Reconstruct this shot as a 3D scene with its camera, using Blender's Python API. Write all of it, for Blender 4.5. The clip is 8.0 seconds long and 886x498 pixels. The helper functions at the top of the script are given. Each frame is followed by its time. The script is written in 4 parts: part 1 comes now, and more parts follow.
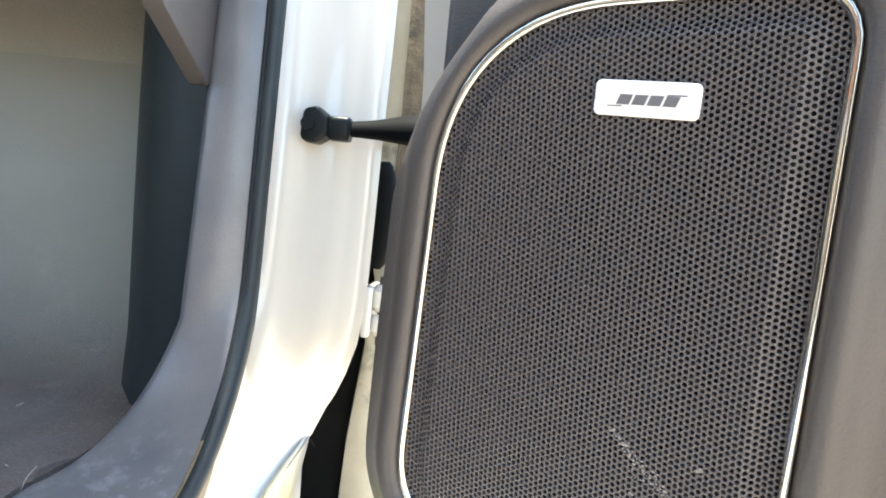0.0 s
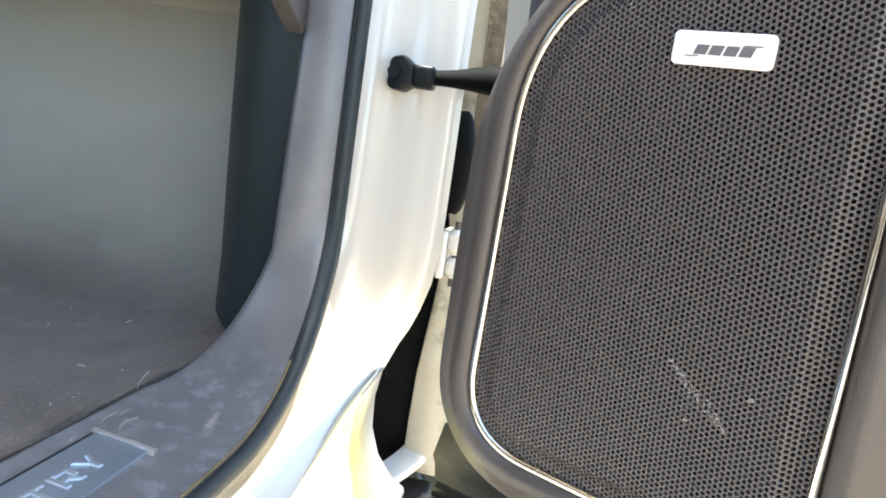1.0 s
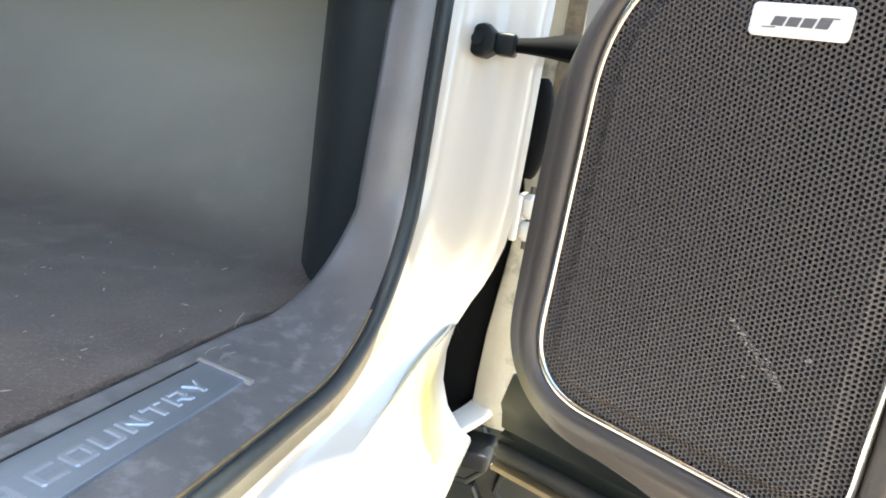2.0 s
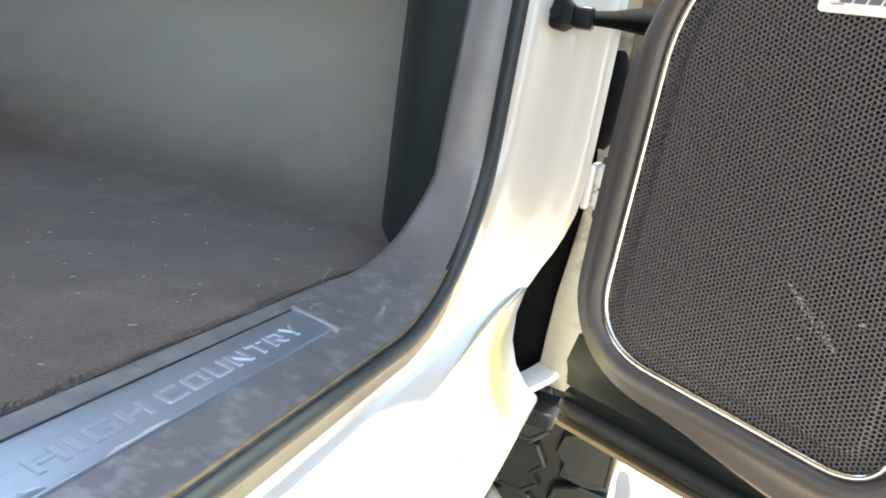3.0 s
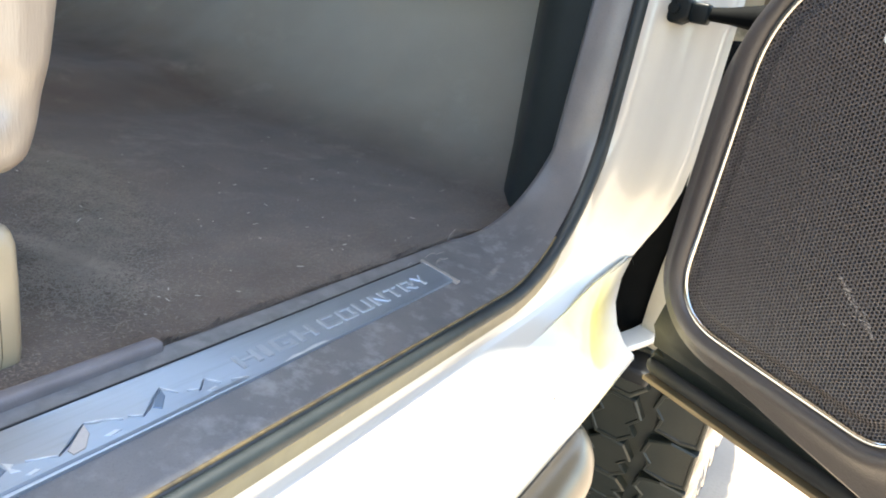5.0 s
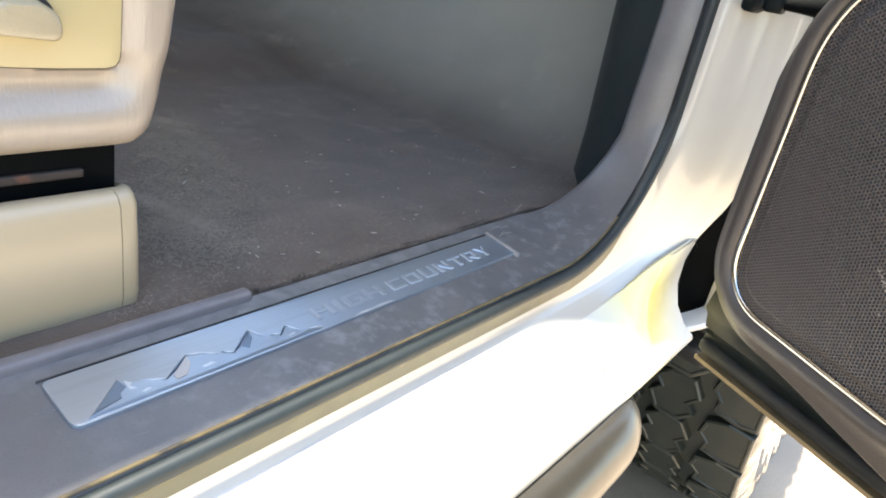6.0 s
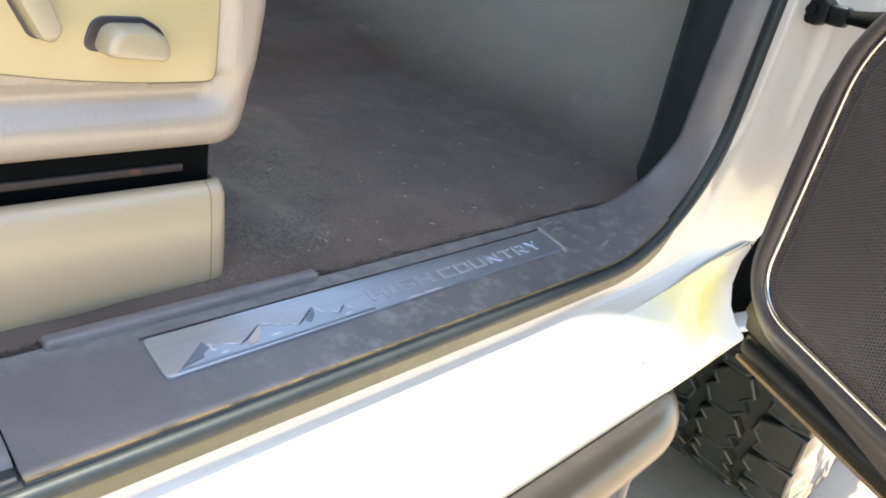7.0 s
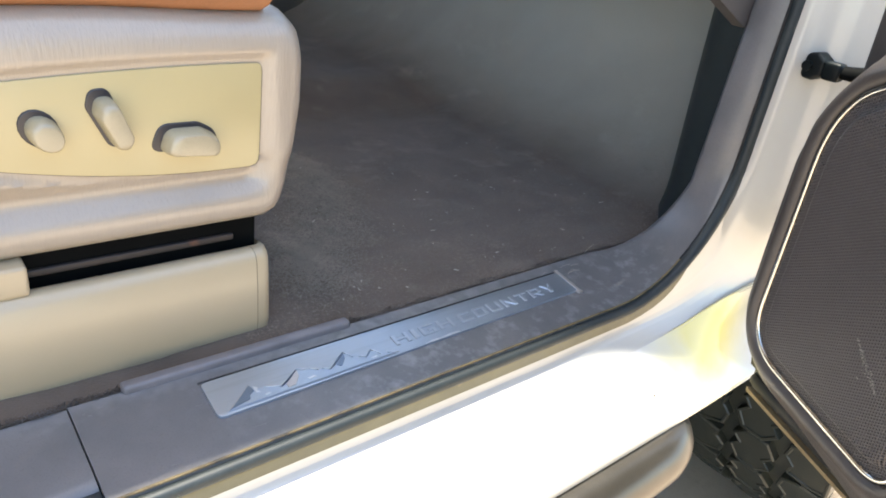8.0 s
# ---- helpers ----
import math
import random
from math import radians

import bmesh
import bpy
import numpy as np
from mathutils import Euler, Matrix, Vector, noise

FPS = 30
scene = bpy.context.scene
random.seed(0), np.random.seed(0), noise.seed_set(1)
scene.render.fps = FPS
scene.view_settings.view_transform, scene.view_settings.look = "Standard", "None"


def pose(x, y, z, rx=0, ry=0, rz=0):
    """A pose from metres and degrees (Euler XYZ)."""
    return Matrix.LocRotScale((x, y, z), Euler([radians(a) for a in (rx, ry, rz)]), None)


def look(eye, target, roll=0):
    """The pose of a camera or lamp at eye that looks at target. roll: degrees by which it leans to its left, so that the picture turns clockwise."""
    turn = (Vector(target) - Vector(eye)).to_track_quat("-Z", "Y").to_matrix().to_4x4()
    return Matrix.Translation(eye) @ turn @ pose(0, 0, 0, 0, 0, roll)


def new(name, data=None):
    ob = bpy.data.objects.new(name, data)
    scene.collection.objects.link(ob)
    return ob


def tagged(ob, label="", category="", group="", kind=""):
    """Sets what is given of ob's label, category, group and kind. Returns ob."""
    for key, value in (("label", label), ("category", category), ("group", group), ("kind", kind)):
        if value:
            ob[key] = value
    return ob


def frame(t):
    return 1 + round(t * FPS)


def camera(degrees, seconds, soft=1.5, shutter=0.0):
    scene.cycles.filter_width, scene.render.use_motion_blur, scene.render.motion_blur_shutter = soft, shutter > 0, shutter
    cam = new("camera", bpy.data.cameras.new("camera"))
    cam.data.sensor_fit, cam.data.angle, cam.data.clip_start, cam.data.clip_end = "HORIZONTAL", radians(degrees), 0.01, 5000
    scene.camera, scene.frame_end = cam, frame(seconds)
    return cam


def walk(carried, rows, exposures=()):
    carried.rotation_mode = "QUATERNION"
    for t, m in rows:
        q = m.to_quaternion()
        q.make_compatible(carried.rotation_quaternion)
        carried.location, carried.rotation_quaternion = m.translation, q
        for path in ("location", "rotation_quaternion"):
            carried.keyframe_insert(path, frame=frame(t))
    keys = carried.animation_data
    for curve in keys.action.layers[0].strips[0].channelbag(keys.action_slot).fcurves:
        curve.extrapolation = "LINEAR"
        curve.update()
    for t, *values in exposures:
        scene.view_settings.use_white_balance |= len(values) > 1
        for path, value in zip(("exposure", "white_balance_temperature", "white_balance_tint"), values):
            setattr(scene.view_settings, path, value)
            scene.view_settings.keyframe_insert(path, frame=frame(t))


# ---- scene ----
cam = camera(64.3, 8.0, soft=1.8)
PATH = [
    (0, (0.08, -0.29, 0.838), (2.077, -0.226, 0.746), 5.6),
    (0.5, (0.061, -0.287, 0.831), (2.049, -0.14, 0.672), 6.5),
    (1, (0.043, -0.288, 0.826), (2.015, -0.047, 0.596), 7.7),
    (1.5, (0.026, -0.289, 0.822), (1.976, 0.046, 0.533), 8.6),
    (3, (-0.034, -0.301, 0.823), (1.819, 0.297, 0.364), 9.6),
    (3.5, (-0.058, -0.308, 0.827), (1.752, 0.372, 0.316), 9.9),
    (4, (-0.081, -0.318, 0.84), (1.696, 0.419, 0.291), 10.0),
    (5.5, (-0.15, -0.374, 0.887), (1.449, 0.59, 0.171), 11.0),
    (6, (-0.165, -0.396, 0.899), (1.357, 0.645, 0.125), 11.3),
    (6.5, (-0.178, -0.425, 0.922), (1.256, 0.689, 0.084), 11.9),
    (7, (-0.189, -0.455, 0.949), (1.158, 0.734, 0.073), 11.5),
    (7.5, (-0.199, -0.491, 0.992), (1.068, 0.773, 0.1), 9.9),
    (8, (-0.204, -0.528, 1.037), (1.015, 0.792, 0.16), 8.2),
]
walk(cam, [(t, look(eye, target, roll)) for t, eye, target, roll in PATH], exposures=((0.0, 2.74, 6550, 4), (3.5, 2.57, 6850, 5), (5.5, 2.40, 6850, 6), (8.0, 2.10, 6850, 8)))

# ---------------------------------------------------------------- light
SUN_ELEVATION, SUN_AZIMUTH = 85.5, 88.0      # azimuth: degrees from +x (truck's nose) towards +y (over the roof)
world = bpy.data.worlds.new("sky")
scene.world = world
world.use_nodes = True
wn = world.node_tree.nodes
sky = wn.new("ShaderNodeTexSky")
sky.sky_type, sky.sun_disc = "NISHITA", False
sky.sun_elevation, sky.sun_rotation = radians(SUN_ELEVATION), radians(90.0 - SUN_AZIMUTH)
wn["Background"].inputs["Strength"].default_value = 0.15
world.node_tree.links.new(sky.outputs["Color"], wn["Background"].inputs["Color"])
sun = new("sun", bpy.data.lights.new("sun", "SUN"))
sun.data.energy, sun.data.angle, sun.data.color = 4.0, radians(1.2), (1.0, 0.95, 0.86)
sun_way = Vector((math.cos(radians(SUN_AZIMUTH)) * math.cos(radians(SUN_ELEVATION)), math.sin(radians(SUN_AZIMUTH)) * math.cos(radians(SUN_ELEVATION)), math.sin(radians(SUN_ELEVATION))))
sun.matrix_world = look(sun_way * 20, (0, 0, 0))


# ---------------------------------------------------------------- materials
def material(name, color, rough=0.5, metal=0.0, color2=None, scale=8.0, amount=0.5, grain=0.0, grain_scale=400.0,
             coat=0.0, rough_var=0.0, stretch=(1, 1, 1), stain=None, stain_scale=3.0, stain_low=0.55, spec=0.5, sheen=0.0, random_value=0.0, fade=None, spot=None, speck=0.8, stain_below=None, fade_wobble=0.25, fade_scale=5.0, stain_ahead=None):
    """A surface with a base colour, a second colour in large soft patches, fine grain relief and optional stains."""
    m = bpy.data.materials.new(name)
    m.use_nodes = True
    nt = m.node_tree
    b = nt.nodes["Principled BSDF"]
    tc = nt.nodes.new("ShaderNodeTexCoord")
    mp = nt.nodes.new("ShaderNodeMapping")
    mp.inputs["Scale"].default_value = stretch
    nt.links.new(tc.outputs["Object"], mp.inputs["Vector"])

    def noise_at(s, detail=5.0, roughness=0.55):
        n = nt.nodes.new("ShaderNodeTexNoise")
        n.inputs["Scale"].default_value, n.inputs["Detail"].default_value, n.inputs["Roughness"].default_value = s, detail, roughness
        nt.links.new(mp.outputs["Vector"], n.inputs["Vector"])
        return n.outputs["Fac"]

    def ramp(fac, low, high):
        r = nt.nodes.new("ShaderNodeMapRange")
        r.inputs["From Min"].default_value, r.inputs["From Max"].default_value = low, high
        nt.links.new(fac, r.inputs["Value"])
        return r.outputs["Result"]

    def mix(fac, a, c):
        x = nt.nodes.new("ShaderNodeMix")
        x.data_type = "RGBA"
        nt.links.new(fac, x.inputs["Factor"])
        for sock, val in ((x.inputs["A"], a), (x.inputs["B"], c)):
            if isinstance(val, tuple):
                sock.default_value = (*val, 1)
            else:
                nt.links.new(val, sock)
        return x.outputs["Result"]

    c2 = color2 or tuple(v * (1 - 0.35 * amount) for v in color)
    big = noise_at(scale)
    col = mix(ramp(big, 0.35, 0.7), color, c2)
    fine = noise_at(grain_scale, 3.0)
    dark = tuple(v * speck for v in color)
    col = mix(ramp(fine, 0.52, 0.9), col, dark)
    if stain:
        st = ramp(noise_at(stain_scale, 8.0, 0.65), stain_low, stain_low + 0.18)
        if stain_below:
            sz = nt.nodes.new("ShaderNodeSeparateXYZ")
            nt.links.new(tc.outputs["Object"], sz.inputs["Vector"])
            mul = nt.nodes.new("ShaderNodeMath")
            mul.operation = "MULTIPLY"
            nt.links.new(st, mul.inputs[0])
            nt.links.new(ramp(sz.outputs["Z"], stain_below[1], stain_below[0]), mul.inputs[1])
            st = mul.outputs["Value"]
        if stain_ahead:
            sh = nt.nodes.new("ShaderNodeSeparateXYZ")
            nt.links.new(tc.outputs["Object"], sh.inputs["Vector"])
            mul = nt.nodes.new("ShaderNodeMath")
            mul.operation = "MULTIPLY"
            nt.links.new(st, mul.inputs[0])
            nt.links.new(ramp(sh.outputs["X"], *stain_ahead), mul.inputs[1])
            st = mul.outputs["Value"]
        col = mix(st, col, stain)
    # Tone along an axis: the trim's dust band, the carpet's painted haze.
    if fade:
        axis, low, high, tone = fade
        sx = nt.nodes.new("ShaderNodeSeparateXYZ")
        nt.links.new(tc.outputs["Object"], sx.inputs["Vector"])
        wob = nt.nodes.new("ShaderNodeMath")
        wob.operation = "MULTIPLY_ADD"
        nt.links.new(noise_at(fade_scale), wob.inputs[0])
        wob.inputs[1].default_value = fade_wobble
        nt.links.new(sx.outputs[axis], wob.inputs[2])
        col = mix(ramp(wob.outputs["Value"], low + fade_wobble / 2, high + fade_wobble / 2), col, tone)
    # Soft round patch of tone, for the rocker's painted yellow reflection.
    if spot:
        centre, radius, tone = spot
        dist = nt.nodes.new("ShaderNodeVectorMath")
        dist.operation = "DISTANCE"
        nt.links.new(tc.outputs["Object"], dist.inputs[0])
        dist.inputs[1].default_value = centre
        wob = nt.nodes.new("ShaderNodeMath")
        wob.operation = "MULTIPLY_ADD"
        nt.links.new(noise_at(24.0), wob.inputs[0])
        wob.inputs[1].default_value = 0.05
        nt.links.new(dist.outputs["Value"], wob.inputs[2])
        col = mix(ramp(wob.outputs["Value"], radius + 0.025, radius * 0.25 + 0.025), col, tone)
    if random_value:
        oi = nt.nodes.new("ShaderNodeObjectInfo")
        hv = nt.nodes.new("ShaderNodeHueSaturation")
        rr = nt.nodes.new("ShaderNodeMapRange")
        rr.inputs["To Min"].default_value, rr.inputs["To Max"].default_value = 1 - random_value, 1 + random_value
        nt.links.new(oi.outputs["Random"], rr.inputs["Value"])
        nt.links.new(rr.outputs["Result"], hv.inputs["Value"])
        nt.links.new(col, hv.inputs["Color"])
        col = hv.outputs["Color"]
    nt.links.new(col, b.inputs["Base Color"])
    b.inputs["Metallic"].default_value = metal
    b.inputs["Specular IOR Level"].default_value = spec
    b.inputs["Coat Weight"].default_value = coat
    b.inputs["Coat Roughness"].default_value = 0.06
    b.inputs["Sheen Weight"].default_value = sheen
    rr = nt.nodes.new("ShaderNodeMapRange")
    rr.inputs["To Min"].default_value, rr.inputs["To Max"].default_value = max(0.02, rough - rough_var), min(1.0, rough + rough_var)
    nt.links.new(noise_at(scale * 3.1, 6.0), rr.inputs["Value"])
    nt.links.new(rr.outputs["Result"], b.inputs["Roughness"])
    if grain:
        bu = nt.nodes.new("ShaderNodeBump")
        bu.inputs["Strength"].default_value, bu.inputs["Distance"].default_value = 0.6, grain
        nt.links.new(fine, bu.inputs["Height"])
        nt.links.new(bu.outputs["Normal"], b.inputs["Normal"])
    return m


PAINT = material("white_paint", (0.595, 0.577, 0.527), 0.26, coat=0.8, color2=(0.565, 0.547, 0.497), scale=4, rough_var=0.015, speck=1.0)
# Rocker white, lit lighter than the pillar's, with a yellow reflection painted in.
PAINT_YELLOW_LIT = material("white_paint_yellow_lit", (0.67, 0.65, 0.595), 0.24, coat=0.8, color2=(0.645, 0.625, 0.565), scale=4, rough_var=0.015, speck=1.0, spot=((0.700, -0.136, 0.532), 0.15, (0.70, 0.61, 0.17)))
PAINT_CREAM = material("blotched_cream_paint", (0.56, 0.53, 0.43), 0.45, coat=0.3, color2=(0.44, 0.40, 0.30), scale=16, stain=(0.07, 0.062, 0.04), stain_scale=13, stain_low=0.52, rough_var=0.1)
# Olive tone holds both dust and the shade under the seal.
DIRT_SHADE_PAINT = material("dirty_shaded_paint", (0.110, 0.098, 0.042), 0.4, coat=0.3, color2=(0.075, 0.068, 0.032), scale=20, stain=(0.20, 0.155, 0.075), stain_scale=30, stain_low=0.62, rough_var=0.1)
GOLD_DUST = material("golden_dust", (0.23, 0.17, 0.08), 0.7, color2=(0.12, 0.09, 0.045), scale=30, stain=(0.03, 0.03, 0.03), stain_scale=25, stain_low=0.50)
TRIM = material("dark_grey_plastic", (0.085, 0.080, 0.082), 0.42, color2=(0.098, 0.092, 0.093), scale=14, grain=0.0004, grain_scale=750, stain=(0.13, 0.125, 0.12), stain_scale=26, stain_low=0.66, rough_var=0.10)
TRIM_SCUFFED = material("scuffed_grey_plastic", (0.112, 0.114, 0.121), 0.40, spec=0.85, color2=(0.158, 0.152, 0.156), scale=16, grain=0.0002, grain_scale=700, stain_ahead=(-0.05, 0.22), stain=(0.235, 0.24, 0.245), stain_scale=48, stain_low=0.50, rough_var=0.14, stain_below=(0.607, 0.645), fade=("Y", 0.002, 0.030, (0.20, 0.20, 0.205)), fade_wobble=0.06, fade_scale=60.0)
TRIM_PALE = material("pale_grey_plastic", (0.185, 0.172, 0.182), 0.45, color2=(0.135, 0.128, 0.135), scale=30, grain=0.0003, grain_scale=700, spec=0.7, rough_var=0.10)
CHANNEL = material("worn_black_channel", (0.034, 0.043, 0.047), 0.5, color2=(0.022, 0.028, 0.031), scale=25, stain=(0.12, 0.125, 0.13), stain_scale=60, stain_low=0.68, rough_var=0.1)
DOOR_PLASTIC = material("grained_door_plastic", (0.052, 0.046, 0.044), 0.40, color2=(0.060, 0.053, 0.050), scale=9, grain=0.0006, grain_scale=520, rough_var=0.06)
GRILLE = material("grille_paint", (0.080, 0.073, 0.072), 0.42, spec=0.35, color2=(0.086, 0.077, 0.075), scale=7, rough_var=0.06)
GRILLE_CLOTH = material("grille_cloth", (0.068, 0.068, 0.070), 0.9, spec=0.1, color2=(0.036, 0.036, 0.036), scale=30)
BLACK = material("black_plastic", (0.004, 0.007, 0.008), 0.38, spec=0.2, color2=(0.006, 0.009, 0.010), scale=12, grain=0.0003, grain_scale=500, rough_var=0.1)
RUBBER = material("black_rubber", (0.012, 0.014, 0.016), 0.5, spec=0.3, color2=(0.022, 0.022, 0.022), scale=30, stain=(0.10, 0.085, 0.06), stain_scale=30, stain_low=0.68, rough_var=0.1)
SEAL = material("seal_rubber", (0.015, 0.023, 0.027), 0.52, spec=0.5, color2=(0.024, 0.032, 0.035), scale=30, stain=(0.05, 0.042, 0.026), stain_scale=26, stain_low=0.66, rough_var=0.1)
PALE_FIBRE = material("dusty_fibre", (0.265, 0.222, 0.178), 0.95, spec=0.1, sheen=0.25, color2=(0.19, 0.162, 0.13), scale=40)
MUD = material("dried_mud", (0.16, 0.125, 0.08), 0.9, color2=(0.05, 0.045, 0.035), scale=40, grain=0.003, grain_scale=150)
# Near black for black parts; also paints the dark of open gaps.
VOID = material("black_liner_and_shade", (0.0022, 0.0028, 0.0030), 0.7, spec=0.06, color2=(0.004, 0.0045, 0.0045), scale=18)
ALU = material("brushed_aluminium", (0.44, 0.51, 0.60), 0.36, metal=0.8, color2=(0.40, 0.465, 0.55), scale=6, grain=0.0002, grain_scale=260, stretch=(0.04, 1, 1), rough_var=0.08)
ALU_SHADE = material("shaded_aluminium", (0.22, 0.275, 0.35), 0.36, metal=0.8, color2=(0.195, 0.245, 0.315), scale=10, rough_var=0.06)
ALU_WORN_GLINT = material("worn_glint_aluminium", (0.72, 0.75, 0.78), 0.40, metal=0.6, color2=(0.58, 0.62, 0.66), scale=60, rough_var=0.1)
ALU_RAISED = material("raised_aluminium", (0.52, 0.585, 0.66), 0.38, metal=0.7, color2=(0.47, 0.53, 0.60), scale=12, rough_var=0.06)
ALU_WARM = material("warm_aluminium", (0.56, 0.525, 0.50), 0.40, metal=0.6, color2=(0.47, 0.44, 0.42), scale=20, rough_var=0.06)
CHROME = material("chrome", (0.70, 0.67, 0.61), 0.10, metal=1.0, color2=(0.64, 0.61, 0.555), scale=10, rough_var=0.04)
TAN_VINYL = material("tan_grained_vinyl", (0.39, 0.33, 0.262), 0.31, spec=1.0, color2=(0.365, 0.306, 0.240), scale=8, grain=0.0009, grain_scale=260, stretch=(1.5, 1.0, 0.2), rough_var=0.06, speck=0.9)
TAN_PLASTIC = material("tan_plastic", (0.48, 0.405, 0.215), 0.30, spec=0.9, color2=(0.446, 0.376, 0.20), scale=6, rough_var=0.04, speck=0.97)
TAN_BASE = material("tan_base_plastic", (0.46, 0.375, 0.245), 0.32, spec=0.9, color2=(0.43, 0.35, 0.228), scale=6, rough_var=0.05, speck=0.96)
TAN_KNOB = material("tan_switch", (0.40, 0.345, 0.23), 0.24, spec=1.0, color2=(0.37, 0.32, 0.212), scale=20, grain=0.0002, grain_scale=800)
WELL_SHADE = material("shaded_well", (0.022, 0.022, 0.028), 0.3, spec=0.6, color2=(0.032, 0.031, 0.037), scale=30)
LEATHER = material("brown_leather", (0.36, 0.165, 0.075), 0.45, color2=(0.31, 0.14, 0.062), scale=10, grain=0.0012, grain_scale=260, rough_var=0.08)
# Grey gradient towards the toe board paints lens haze into the carpet.
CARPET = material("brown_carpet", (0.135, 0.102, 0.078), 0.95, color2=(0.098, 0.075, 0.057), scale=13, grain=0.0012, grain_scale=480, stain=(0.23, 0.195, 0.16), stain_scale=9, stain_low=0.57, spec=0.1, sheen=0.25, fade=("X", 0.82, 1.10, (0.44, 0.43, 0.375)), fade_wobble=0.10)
PILE = bpy.data.materials.new("carpet_fibre")
PILE.use_nodes = True
_n, _l = PILE.node_tree.nodes, PILE.node_tree.links
_geo, _ramp = _n.new("ShaderNodeNewGeometry"), _n.new("ShaderNodeValToRGB")
_ramp.color_ramp.elements[0].color, _ramp.color_ramp.elements[1].color = (0.115, 0.086, 0.065, 1), (0.22, 0.172, 0.132, 1)
_l.new(_geo.outputs["Random Per Island"], _ramp.inputs["Fac"])
_pc, _pm, _pn, _pr, _px = _n.new("ShaderNodeTexCoord"), _n.new("ShaderNodeMapping"), _n.new("ShaderNodeTexNoise"), _n.new("ShaderNodeMapRange"), _n.new("ShaderNodeHueSaturation")
_pm.inputs["Scale"].default_value = (5.0, 16.0, 1.0)
_pn.inputs["Scale"].default_value, _pn.inputs["Detail"].default_value = 1.6, 5.0
_pr.inputs["From Min"].default_value, _pr.inputs["From Max"].default_value = 0.3, 0.7
_pr.inputs["To Min"].default_value, _pr.inputs["To Max"].default_value = 0.62, 1.35
_l.new(_pc.outputs["Object"], _pm.inputs["Vector"])
_l.new(_pm.outputs["Vector"], _pn.inputs["Vector"])
_l.new(_pn.outputs["Fac"], _pr.inputs["Value"])
_l.new(_pr.outputs["Result"], _px.inputs["Value"])
_l.new(_ramp.outputs["Color"], _px.inputs["Color"])
_l.new(_px.outputs["Color"], _n["Principled BSDF"].inputs["Base Color"])
_n["Principled BSDF"].inputs["Roughness"].default_value, _n["Principled BSDF"].inputs["Specular IOR Level"].default_value = 0.95, 0.1
_n["Principled BSDF"].inputs["Sheen Weight"].default_value = 0.25
# Kick panel plastic, taken near black to hold the footwell's shade.
KICK_SHADED = material("shaded_kick_plastic", (0.022, 0.029, 0.030), 0.5, spec=0.3, color2=(0.030, 0.037, 0.037), scale=9, grain=0.0004, grain_scale=500, rough_var=0.08)
# Bulkhead tone made pale to stand in for haze over the footwell.
BULKHEAD_HAZE = material("haze_pale_grey", (0.50, 0.485, 0.42), 0.9, color2=(0.44, 0.43, 0.375), scale=6, grain=0.002, grain_scale=240, spec=0.2)
DASH = material("grey_dash_plastic", (0.125, 0.12, 0.112), 0.5, color2=(0.11, 0.105, 0.097), scale=7, grain=0.0006, grain_scale=500)
STEEL = material("satin_steel_tube", (0.125, 0.115, 0.10), 0.30, metal=0.8, spec=0.6, color2=(0.105, 0.097, 0.085), scale=14, rough_var=0.05)
STEEL_DARK = material("blued_steel", (0.10, 0.115, 0.145), 0.35, metal=0.6, color2=(0.08, 0.09, 0.115), scale=14, rough_var=0.1)
TYRE = material("tyre_rubber", (0.020, 0.024, 0.020), 0.38, spec=0.5, color2=(0.030, 0.033, 0.026), scale=18, grain=0.0006, grain_scale=300, stain=(0.09, 0.078, 0.055), stain_scale=30, stain_low=0.70, rough_var=0.12, random_value=0.12)
SIDEWALL = material("glossy_sidewall", (0.020, 0.021, 0.022), 0.14, coat=1.0, spec=0.8, color2=(0.028, 0.028, 0.027), scale=20, rough_var=0.08)
CONCRETE = material("tan_concrete", (0.50, 0.40, 0.295), 0.85, color2=(0.42, 0.335, 0.25), scale=2.2, grain=0.002, grain_scale=120, stain=(0.26, 0.22, 0.17), stain_scale=1.3, stain_low=0.55, spec=0.25)
# Tan puts the ground's warm reflected light into the hem's colour.
HEM = material("warm_lit_hem_paint", (0.24, 0.18, 0.10), 0.6, color2=(0.18, 0.135, 0.075), scale=25, stain=(0.20, 0.15, 0.09), stain_scale=40, stain_low=0.62)
RUST = material("rusty_rail", (0.05, 0.040, 0.035), 0.6, color2=(0.03, 0.028, 0.028), stain=(0.26, 0.10, 0.05), stain_scale=14, stain_low=0.6, scale=30, metal=0.3)
BADGE = material("badge_silver", (0.84, 0.84, 0.84), 0.26, metal=0.35, color2=(0.80, 0.80, 0.80), scale=20)
BADGE_INK = material("badge_print", (0.10, 0.10, 0.11), 0.4, color2=(0.12, 0.12, 0.13), scale=30)
CONSOLE = material("light_grey_console", (0.36, 0.345, 0.305), 0.5, color2=(0.32, 0.305, 0.27), scale=7, grain=0.0004, grain_scale=500, rough_var=0.06)
SCRATCH = material("scratch_grey", (0.24, 0.225, 0.21), 0.7, color2=(0.17, 0.155, 0.145), scale=80)
RUB_MARK = material("pale_rub_mark", (0.30, 0.29, 0.29), 0.8, color2=(0.24, 0.23, 0.23), scale=60)
LINT = material("pale_lint", (0.62, 0.58, 0.50), 0.9, color2=(0.5, 0.46, 0.4), scale=60)
GLASS = bpy.data.materials.new("window_glass")
GLASS.use_nodes = True
_g = GLASS.node_tree.nodes["Principled BSDF"]
